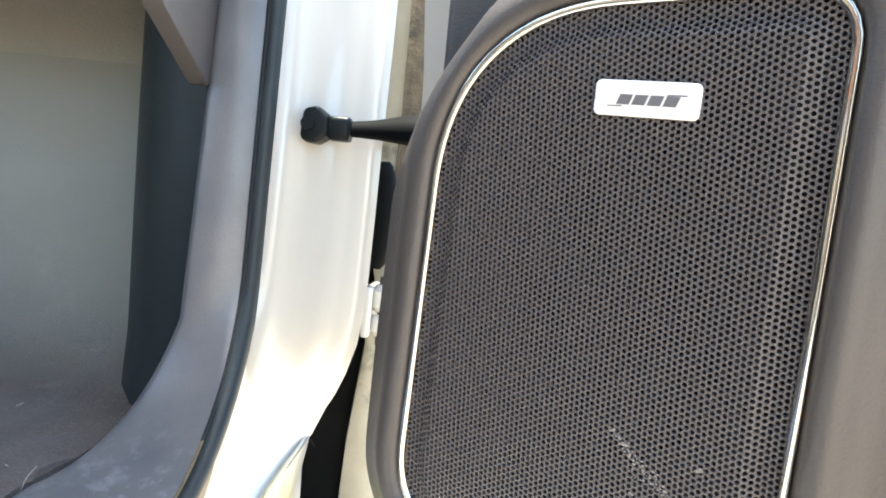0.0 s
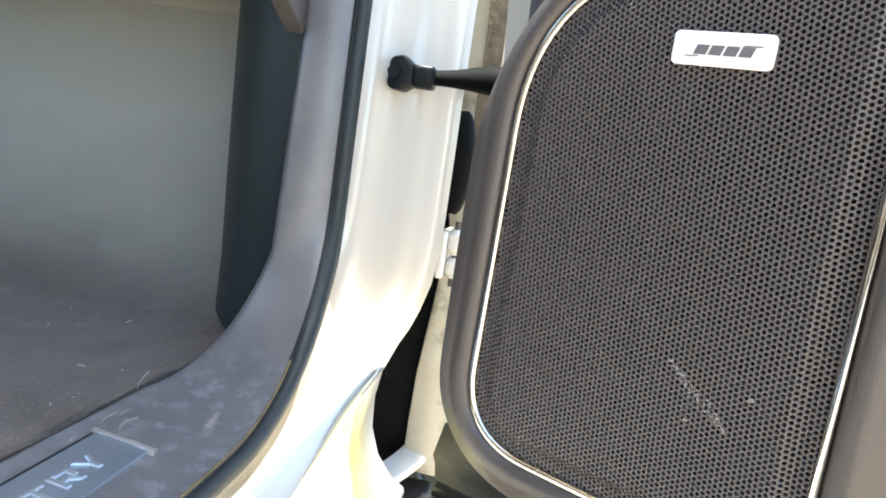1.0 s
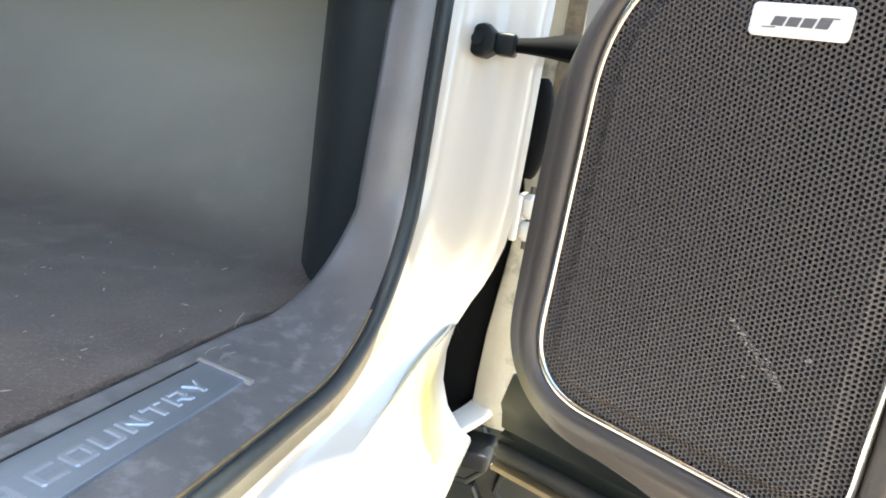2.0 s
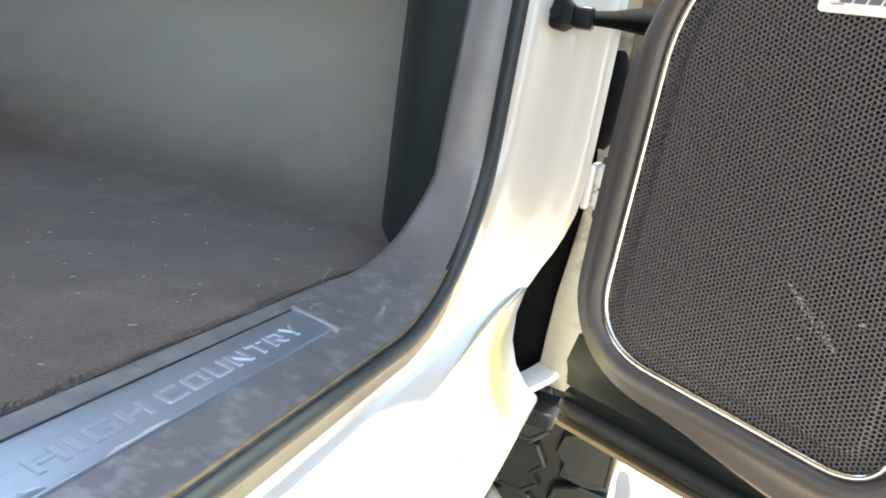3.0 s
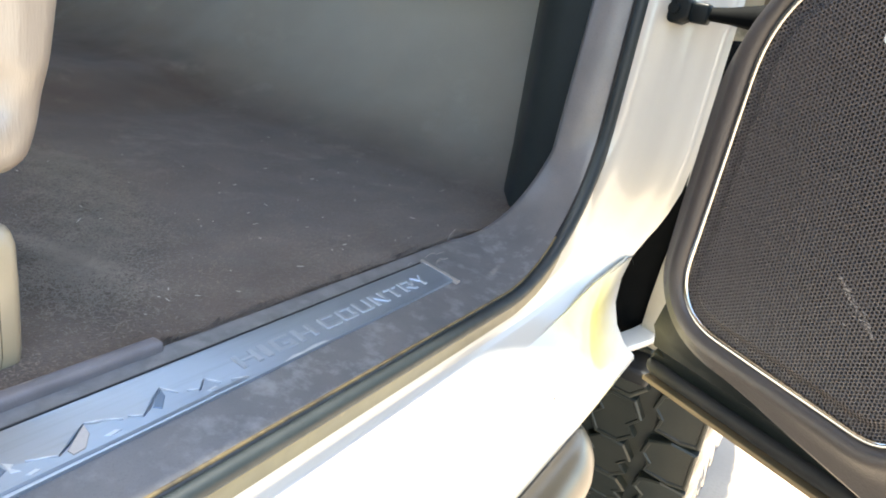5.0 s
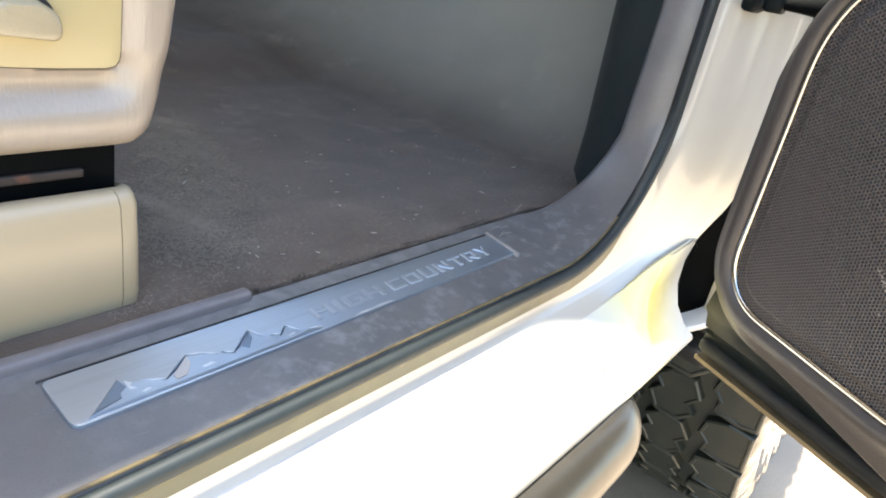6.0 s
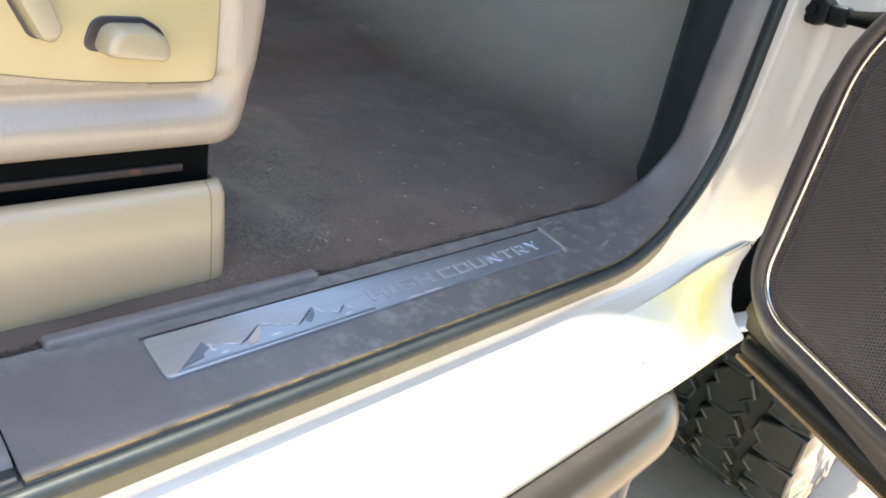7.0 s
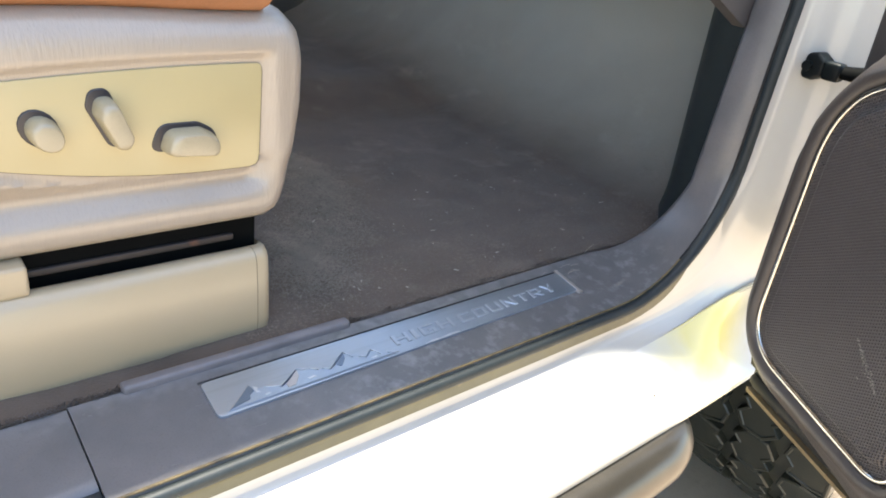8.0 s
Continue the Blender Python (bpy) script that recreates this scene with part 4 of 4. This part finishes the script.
part("bracket", box(-0.60, -0.116, 0.066, 0.13, 0.6955, 0.7235, 0.004), TAN_BASE, seat, "tan bracket cover")

# ---------------------------------------------------------------- open front door
DOOR_ANGLE, DOOR_LEAN = 62.0, 5.0
hinge_way = Vector((math.cos(radians(DOOR_ANGLE)), math.sin(radians(DOOR_ANGLE)), 0))
flat_n = Vector((-math.sin(radians(DOOR_ANGLE)), math.cos(radians(DOOR_ANGLE)), 0))
dv = Vector((0, 0, 1)) * math.cos(radians(DOOR_LEAN)) + flat_n * math.sin(radians(DOOR_LEAN))
dn = flat_n * math.cos(radians(DOOR_LEAN)) - Vector((0, 0, 1)) * math.sin(radians(DOOR_LEAN))
door_pose = Matrix((-hinge_way, dv, dn)).transposed().to_4x4()
door_pose.translation = (0.50, -0.29, 0.80)
door = thing("truck_door", "open front door with dark grained panel and speaker", "door", at=door_pose)

RING = fillet([(0.1915, 0.157, 0.026), (0.178, -0.180, 0.036), (-0.041, -0.162, 0.052), (-0.0135, 0.157, 0.125)], 14)


def dense_outline(outline, n=220):
    pts = np.array(outline + outline[:1])
    d = np.r_[0, np.cumsum(np.linalg.norm(np.diff(pts, axis=0), axis=1))]
    s = np.linspace(0, d[-1], n, endpoint=False)
    return np.c_[np.interp(s, d, pts[:, 0]), np.interp(s, d, pts[:, 1])]


ring_pts = dense_outline(RING)


def offset_outline(pts, by):
    nxt, prv = np.roll(pts, -1, axis=0), np.roll(pts, 1, axis=0)
    t = nxt - prv
    t /= np.linalg.norm(t, axis=1)[:, None]
    nrm = np.c_[t[:, 1], -t[:, 0]]
    c = pts.mean(axis=0)
    if ((pts - c) * nrm).sum() < 0:
        nrm = -nrm
    return pts + nrm * by


def polar(pts, angles, c):
    """The outline's points at those angles round c."""
    q = pts - c
    a = np.unwrap(np.arctan2(q[:, 1], q[:, 0]))
    if a[-1] < a[0]:
        a, q = a[::-1], q[::-1]
    r = np.linalg.norm(q, axis=1)
    a3, r3 = np.r_[a - 2 * np.pi, a, a + 2 * np.pi], np.r_[r, r, r]
    rr = np.interp(angles, a3, r3)
    return np.c_[c[0] + rr * np.cos(angles), c[1] + rr * np.sin(angles)]


CENTRE = np.array((0.075, -0.015))
ANG = np.linspace(-np.pi, np.pi, 200, endpoint=False)
OUTER = dense_outline(fillet([(0.95, 0.42, 0.05), (0.95, -0.30, 0.05), (0.30, -0.262, 0.3), (0.12, -0.226, 0.2), (-0.080, -0.190, 0.085), (-0.061, 0.085, 0.20), (0.125, 0.31, 0.10), (0.30, 0.42, 0.1)], 12), 600)
base_ring = polar(ring_pts, ANG, CENTRE)
outer_ring = polar(OUTER, ANG, CENTRE)


def blend(t, z):
    return [(p[0], p[1], z) for p in base_ring + (outer_ring - base_ring) * t]


def off(d, z):
    return [(p[0], p[1], z) for p in polar(offset_outline(ring_pts, d), ANG, CENTRE)]


def limited(d, share, z):
    """Offset d from the ring, but never past a share of the way to the panel's edge."""
    a = polar(offset_outline(ring_pts, d), ANG, CENTRE)
    b = base_ring + (outer_ring - base_ring) * share
    ra, rb = np.linalg.norm(a - CENTRE, axis=1), np.linalg.norm(b - CENTRE, axis=1)
    pick = np.where((ra < rb)[:, None], a, b)
    return [(p[0], p[1], z) for p in pick]


rows = [off(-0.001, -0.008), off(0.0028, -0.006), off(0.0034, 0.0002), limited(0.0065, 0.22, 0.0036), limited(0.0105, 0.38, 0.0052), limited(0.0155, 0.56, 0.0046), limited(0.021, 0.73, 0.0015), limited(0.0255, 0.85, -0.004),
        limited(0.036, 0.93, -0.009), blend(0.972, -0.015), blend(0.99, -0.022), blend(1.0, -0.030), blend(0.985, -0.055)]
inner_panel = part("inner_panel", thick(grid(rows, closed=True), 0.002, (0, 0, 1)), DOOR_PLASTIC, door, "dark grained door panel with a rolled rim")
# a second, lower moulding below the rim
rows = []
for k in range(30):
    x = -0.045 + 0.96 * k / 29
    back = 0.022 * max(0.0, 1 - k / 4) ** 2
    low = -0.205 - 0.045 * min(1, max(0, (x + 0.02) / 0.25)) - 0.03 * max(0, x - 0.2)
    rows.append([(x, low + 0.05, -0.018 - back), (x, low + 0.012, -0.016 - back), (x, low + 0.004, -0.018 - back), (x, low - 0.004, -0.026 - back), (x, low - 0.008, -0.045 - back * 0.5), (x, low, -0.07)])
part("lower_moulding", thick(grid(rows), 0.002, (0, 0, 1)), DOOR_PLASTIC, door, "dark plastic moulding along the door's lower edge")

# chrome ring round the speaker
prof = ((-0.0023, -0.019), (-0.0022, 0.0002), (-0.0018, 0.0012), (-0.0008, 0.0019), (0.0006, 0.0023), (0.0018, 0.0021), (0.0026, 0.0009), (0.0030, -0.019))
rows = [off(d, z) for d, z in prof]
ring = part("chrome_ring", grid(rows, closed=True), CHROME, door, "chrome ring round the speaker grille")

# perforated grille: hexagonal rows of round holes punched through a dished sheet
speaker = part("grille_backing", prism([tuple(p) for p in offset_outline(ring_pts, 0.002)[::2]], -0.016, -0.0065), GRILLE_CLOTH, door, "black cloth behind the grille")
PITCH, HOLE = 0.00335, 0.00110
edge = offset_outline(ring_pts, -0.0008)
seg_a, seg_b = edge, np.roll(edge, -1, axis=0)


def edge_distance(p):
    best = np.full(len(p), 1e9)
    for a, b in zip(seg_a, seg_b):
        d = b - a
        t = np.clip(((p - a) @ d) / max(d @ d, 1e-12), 0, 1)
        best = np.minimum(best, np.linalg.norm(p - (a + t[:, None] * d), axis=1))
    return best


def inside(p):
    odd = np.zeros(len(p), bool)
    for a, b in zip(seg_a, seg_b):
        c = (a[1] > p[:, 1]) != (b[1] > p[:, 1])
        x = a[0] + (p[:, 1] - a[1]) / (b[1] - a[1] + 1e-15) * (b[0] - a[0])
        odd ^= c & (p[:, 0] < x)
    return odd


def dish(d):
    t = np.clip((d - 0.010) / 0.009, 0, 1)
    return -0.0012 + 0.0062 * t * t * (3 - 2 * t)


cols = np.arange(-0.05, 0.20, PITCH * math.sqrt(3) / 2)
cells = np.array([(x, y + (PITCH / 2 if k % 2 else 0)) for k, x in enumerate(cols) for y in np.arange(-0.19, 0.17, PITCH)])
cells = cells[inside(cells)]
cells = cells[edge_distance(cells) > -1]
lattice = np.arange(12) * math.pi / 6
hexr = np.where(np.arange(12) % 2 == 0, PITCH / math.sqrt(3), PITCH / 2)
hex_xy = np.c_[hexr * np.cos(lattice), hexr * np.sin(lattice)]
hole_xy = HOLE * np.c_[np.cos(lattice), np.sin(lattice)]
offs = np.vstack([hex_xy, hole_xy * 1.24, hole_xy, hole_xy * 0.98])
xy = (cells[:, None, :] + offs[None]).reshape(-1, 2)
zz = dish(edge_distance(xy)).reshape(len(cells), 48)
zz[:, 24:36] -= 0.0006
zz[:, 36:] -= 0.0018
verts = np.c_[xy, zz.reshape(-1)]
k = np.arange(12)
quads = np.vstack([np.c_[12 * r + k, 12 * r + (k + 1) % 12, 12 * r + 12 + (k + 1) % 12, 12 * r + 12 + k] for r in range(3)])
faces = (quads[None] + (np.arange(len(cells)) * 48)[:, None, None]).reshape(-1, 4)
gme = bpy.data.meshes.new("grille")
gme.from_pydata(verts.tolist(), [], faces.tolist())
grille = part("grille", gme, GRILLE, door, "grey perforated metal speaker grille with scratches", smooth=False)
# badge on the grille
BADGE_OUT = fillet([(0.0745, 0.0995, 0.0035), (0.0755, 0.1175, 0.0035), (0.1285, 0.1145, 0.0035), (0.1275, 0.0965, 0.0035)], 5)
badge = part("badge", prism(BADGE_OUT, 0.0045, 0.0070, bevel=0.0008, segments=3), BADGE, door, "silver badge with a slanted dark mark")
for k in range(4):
    x = 0.0865 + 0.0078 * k
    y = 0.1047 - 0.00045 * k
    part("mark_bar", prism([(x, y), (x + 0.0066, y - 0.0004), (x + 0.0086, y + 0.0046), (x + 0.0020, y + 0.0050)], 0.0068, 0.0072), BADGE_INK, badge, smooth=False)
part("mark_line", prism([(0.082, 0.1036), (0.0895, 0.1034), (0.0896, 0.1041), (0.0822, 0.1042)], 0.0068, 0.0072), BADGE_INK, badge, smooth=False)
part("mark_line", prism([(0.112, 0.1084), (0.1215, 0.1080), (0.1218, 0.1087), (0.1122, 0.1091)], 0.0068, 0.0072), BADGE_INK, badge, smooth=False)

# door shell, bottom fold, weatherstrip and outer skin
def front_edge(y):
    """How far the door's front end reaches towards the hinge at a height of the panel."""
    return float(np.interp(y, [-0.302, -0.290, -0.250, -0.186, 0.0, 0.15, 0.45], [-0.142, -0.137, -0.118, -0.092, -0.054, -0.040, -0.032]))


rows = []
for k in range(41):
    x = -0.138 + 1.136 * k / 40
    c = 0.020 * max(0, 1 - (x + 0.138) / 0.04) ** 2
    rows.append([(max(px, front_edge(py) + 0.003), py, pz) for px, py, pz in [(x, -0.185, -0.045 - c), (x, -0.220, -0.052 - c), (x, -0.234, -0.064 - c), (x, -0.252, -0.068 - c), (x, -0.262, -0.082 - c), (x, -0.275, -0.094), (x, -0.290, -0.100), (x, -0.302, -0.116), (x, -0.308, -0.150)]])
part("shell_lower", thick(grid(rows), 0.003, (0, -0.3, 1)), BLACK, door, "black lower door shell with folds")
part("bottom_seal", tube([(-0.136, -0.2950, -0.103), (-0.132, -0.2950, -0.103)] + [(-0.124 + 1.12 * k / 20, -0.2955, -0.103) for k in range(21)], [0.004, 0.009] + [0.0115] * 21, 12), RUBBER, door, "black rubber strip along the door's bottom")
part("bottom_flange", box(-0.134, 0.99, -0.3170, -0.3110, -0.152, -0.094, 0.0012, 2), HEM, door, "painted hem of the door, warm ground light in its tan")
for name, y0, y1, mat, words in (("front_edge_lower", -0.299, 0.050, VOID, "glossy black lower front edge of the door"), ("front_edge_upper", 0.050, 0.45, DOOR_PLASTIC, "dark grey front edge of the door")):
    rows = []
    for k in range(13):
        y = y0 + (y1 - y0) * k / 12
        f = front_edge(y)
        z = float(np.interp(y, [-0.302, -0.290, -0.275, -0.262, -0.252, -0.234, -0.22, -0.185, -0.15], [-0.108, -0.102, -0.096, -0.084, -0.070, -0.066, -0.058, -0.056, -0.056]))
        rows.append([(f + 0.070, y, z - 0.004), (f + 0.030, y, z - 0.003), (f + 0.010, y, z - 0.005), (f + 0.002, y, z - 0.010), (f, y, z - 0.018), (f, y, min(-0.110, z - 0.03)), (f - 0.002, y, -0.150)])
    part(name, thick(grid(rows), 0.002, (-0.3, 0, 1)), mat, door, words)
part("shell_core", box(-0.05, 0.96, -0.20, 0.45, -0.140, -0.068, 0.01), TRIM, door)
part("corner_trim", prism(fillet([(-0.050, 0.07, 0.01), (-0.030, 0.45, 0.02), (0.55, 0.45, 0.02), (0.30, 0.05, 0.02)], 4), -0.064, -0.040, bevel=0.006, segments=3), DOOR_PLASTIC, door, "dark grey upper corner trim")
rows = []
for k in range(11):
    y = -0.335 + 0.82 * k / 10
    b = 0.035 * math.sin(math.pi * k / 10)
    rows.append([(x, y, -0.155 - b) for x in np.linspace(-0.152, 1.0, 9)])
part("outer_skin", thick(grid(rows), 0.003), PAINT, door, "white outer door skin")

# a broad pale scuff of small flecks on the grille, and two specks beside it
fleck_rng = random.Random(21)


def fleck(bm, x, y, size):
    turn = fleck_rng.uniform(-1.2, -0.4)
    pts = [(x + size * r * math.cos(turn + a) * 1.6, y + size * r * math.sin(turn + a)) for a, r in ((0.0, 1.0), (1.2, 0.7), (2.2, 0.9), (3.3, 1.0), (4.4, 0.6), (5.3, 0.8))]
    low = [bm.verts.new((px, py, 0.0046)) for px, py in pts]
    top = [bm.verts.new((px, py, 0.0053)) for px, py in pts]
    bm.faces.new(top)
    for i in range(6):
        bm.faces.new((low[i], low[(i + 1) % 6], top[(i + 1) % 6], top[i]))


scuff = bmesh.new()
for k in range(90):
    t = fleck_rng.random()
    wide = 0.0007 + 0.0018 * math.sin(math.pi * min(1.0, t * 1.1)) ** 2
    fleck(scuff, 0.0974 + 0.0375 * t + fleck_rng.gauss(0, wide), -0.0655 - 0.0345 * t + fleck_rng.gauss(0, wide), fleck_rng.uniform(0.0003, 0.0007))
part("scratch", scuff, SCRATCH, grille, "pale dotted scuff across the grille", smooth=False)
for x, y, count in ((0.1440, -0.0765, 9), (0.1120, -0.0985, 2)):
    speck_bm = bmesh.new()
    for k in range(count):
        fleck(speck_bm, x + fleck_rng.gauss(0, 0.0012), y + fleck_rng.gauss(0, 0.0007), fleck_rng.uniform(0.0004, 0.0007))
    part("speck", speck_bm, SCRATCH, grille, "pale speck", smooth=False)

# ---------------------------------------------------------------- check strap and hinge
strap = thing("door_check_strap", "black door check strap bolted to the white pillar", "door check")
part("bracket", prism(fillet([(-0.126, 0.927, 0.008), (-0.140, 0.930, 0.008), (-0.152, 0.921, 0.006), (-0.152, 0.903, 0.006), (-0.140, 0.895, 0.006), (-0.124, 0.896, 0.008)], 5), 0.762, 0.738, "yz", 0.005, 3), BLACK, strap)
part("collar", box(0.738, 0.758, -0.172, -0.150, 0.899, 0.922, 0.005), BLACK, strap)
part("bolt", tube([(0.745, -0.132, 0.912), (0.733, -0.132, 0.912)], 0.0065, 10), BLACK, strap)
arm = [(0.748, -0.16, 0.911), (0.750, -0.19, 0.913), (0.752, -0.215, 0.915), (0.752, -0.25, 0.917), (0.75, -0.30, 0.918)]
part("arm", tube(smooth_path(arm, 6), [0.0085 + 0.0085 * min(1, k / 14) ** 1.6 for k in range(25)], 12, flat=0.75), VOID, strap)

hinge = part("door_hinge", box(0.826, 0.90, -0.195, -0.186, 0.700, 0.755, 0.004), PAINT, truck, "white painted door hinge in the gap")
part("knuckle", tube([(0.850, -0.205, 0.700), (0.850, -0.205, 0.706), (0.850, -0.205, 0.718), (0.850, -0.205, 0.724)], [0.007, 0.0125, 0.0125, 0.007], 14), PAINT, hinge)
part("knuckle", tube([(0.850, -0.204, 0.727), (0.850, -0.204, 0.734), (0.850, -0.204, 0.750), (0.850, -0.204, 0.757)], [0.007, 0.013, 0.013, 0.007], 14), PAINT, hinge)
part("pin", tube([(0.850, -0.205, 0.69), (0.850, -0.205, 0.766)], 0.005, 10), STEEL, hinge)
boot = thing("wiring_boot", "black ribbed rubber wiring boot in the door gap", "wiring boot")
part("boot", tube([(0.838, -0.193 - 0.004 * math.sin(k * 0.13), 0.775 + 0.115 * k / 24) for k in range(25)], [0.007 + 0.010 * math.sin(math.pi * k / 24) ** 0.5 for k in range(25)], 12), VOID, boot)
part("mud_strip", prism([(-0.197, 0.85), (-0.199, 0.95), (-0.198, 1.30), (-0.222, 1.30), (-0.222, 0.85)], 0.921, 0.914, "yz", 0.002), MUD, truck, "dried brown mud on the fender flange")

# ---------------------------------------------------------------- side step
step = thing("side_step", "satin steel tube side step below the rocker", "side step")
part("main_tube", tube(smooth_path([(-1.5, -0.186, 0.389), (-0.6, -0.186, 0.389), (0.2, -0.186, 0.389), (0.50, -0.186, 0.389), (0.585, -0.179, 0.390), (0.625, -0.150, 0.392), (0.640, -0.10, 0.40)], 8), 0.042, 24), STEEL, step)
part("step_bracket", tube(smooth_path([(0.522, -0.193, 0.37), (0.525, -0.196, 0.28), (0.527, -0.198, 0.18), (0.50, -0.198, 0.11), (0.42, -0.197, 0.085), (0.1, -0.197, 0.08)], 6), 0.019, 14), STEEL_DARK, step, "dark bent step bracket")

# ---------------------------------------------------------------- front wheel
WX, WZ, WR, WY0, WY1 = 1.507, GROUND + 0.450, 0.450, -0.282, 0.0
half = (WY1 - WY0) / 2
wheel = part("wheel", tube([(0, -half - 0.015, 0), (0, -half + 0.06, 0)], 0.06, 20), CHROME, truck, "chunky all-terrain wheel with a chrome hub")
wheel.matrix_world = pose(WX, (WY0 + WY1) / 2, WZ)
prof = [(-half + 0.03, 0.235), (-half + 0.005, 0.27), (-half - 0.006, 0.35), (-half + 0.004, 0.41), (-half + 0.02, 0.427), (0, 0.435), (half - 0.02, 0.427), (half - 0.004, 0.41), (half + 0.006, 0.35), (half - 0.005, 0.27), (half - 0.03, 0.235)]
rows = [[(r * math.cos(a), y, r * math.sin(a)) for a in np.linspace(0, 2 * math.pi, 72, endpoint=False)] for y, r in prof]
tyre = part("tyre", grid(rows, closed=True), TYRE, wheel, "black tyre with mud in its grooves")


def lug_mesh(name, outline, inner, outer):
    outline = [(y * 1.08, z * 1.18) for y, z in outline]
    me = bpy.data.meshes.new(name)
    bm = bmesh.new()
    a = [bm.verts.new((inner, y, z)) for y, z in outline]
    c = [(sum(p[0] for p in outline) / len(outline)), (sum(p[1] for p in outline) / len(outline))]
    m = [bm.verts.new((outer - 0.003, c[0] + (y - c[0]) * 1.0, c[1] + (z - c[1]) * 1.0)) for y, z in outline]
    b = [bm.verts.new((outer, c[0] + (y - c[0]) * 0.94, c[1] + (z - c[1]) * 0.93)) for y, z in outline]
    n = len(a)
    for lo, hi in ((a, m), (m, b)):
        for i in range(n):
            bm.faces.new((lo[i], lo[(i + 1) % n], hi[(i + 1) % n], hi[i]))
    top = bm.faces.new(b)
    bmesh.ops.recalc_face_normals(bm, faces=bm.faces)
    bmesh.ops.inset_region(bm, faces=[top], thickness=0.005, depth=0.0)
    bmesh.ops.inset_region(bm, faces=[top], thickness=0.002, depth=-0.0025)
    bm.to_mesh(me)
    bm.free()
    me.materials.append(TYRE)
    return me


W = half
shoulder = lug_mesh("lug", [(-W - 0.004, -0.040), (-W + 0.040, -0.044), (-W + 0.078, -0.030), (-W + 0.086, -0.002), (-W + 0.070, 0.014), (-W + 0.074, 0.034), (-W + 0.030, 0.041), (-W - 0.004, 0.036)], 0.416, 0.448)
shoulder_b = lug_mesh("lug", [(W + 0.004, 0.040), (W - 0.040, 0.044), (W - 0.078, 0.030), (W - 0.086, 0.002), (W - 0.070, -0.014), (W - 0.074, -0.034), (W - 0.030, -0.041), (W + 0.004, -0.036)], 0.416, 0.448)
middle = lug_mesh("lug", [(-0.046, -0.012), (-0.028, -0.042), (0.016, -0.045), (0.042, -0.022), (0.028, -0.006), (0.046, 0.012), (0.028, 0.042), (-0.016, 0.045), (-0.042, 0.022), (-0.028, 0.006)], 0.420, 0.450)
LUGS = 28
for k in range(LUGS):
    for me, shift in ((shoulder, 0.0), (middle, 0.45), (shoulder_b, 0.85)):
        ob = new("lug", me)
        ob.parent = wheel
        ob.matrix_local = Matrix.Rotation(-(k + shift) * 2 * math.pi / LUGS, 4, "Y")
rows = [[(r * math.cos(a), y, r * math.sin(a)) for a in np.linspace(0, 2 * math.pi, 48, endpoint=False)] for y, r in ((-half + 0.035, 0.222), (-half - 0.012, 0.228), (-half - 0.016, 0.222), (-half - 0.010, 0.208), (-half + 0.03, 0.195), (-half + 0.08, 0.19))]
part("rim", grid(rows, closed=True), CHROME, wheel, "polished chrome rim")
side = []
for y, rad in ((-0.001, 0.424), (-0.010, 0.412), (-0.017, 0.395), (-0.021, 0.37), (-0.022, 0.34), (-0.019, 0.305), (-0.012, 0.27), (0.0, 0.245)):
    ring_row = []
    for k in range(168):
        a = 2 * math.pi * k / 168
        block = 0.006 if (k % 6) < 3 and 0.36 < rad < 0.42 else 0.0
        rough = 0.004 * noise.noise(Vector((rad * 40, a * 9, 0)))
        ring_row.append((rad * math.cos(a), -half + y - block + rough, rad * math.sin(a)))
    side.append(ring_row)
part("sidewall", grid(side, closed=True), SIDEWALL, wheel, "glossy dressed sidewall with raised blocks")
for k in range(6):
    sp = box(0.045, 0.20, -half + 0.0, -half + 0.03, -0.022, 0.022, 0.008)
    bmesh.ops.rotate(sp, cent=(0, 0, 0), matrix=Matrix.Rotation(k * math.pi / 3 + 0.2, 3, "Y"), verts=sp.verts)
    part("spoke", sp, CHROME, wheel)
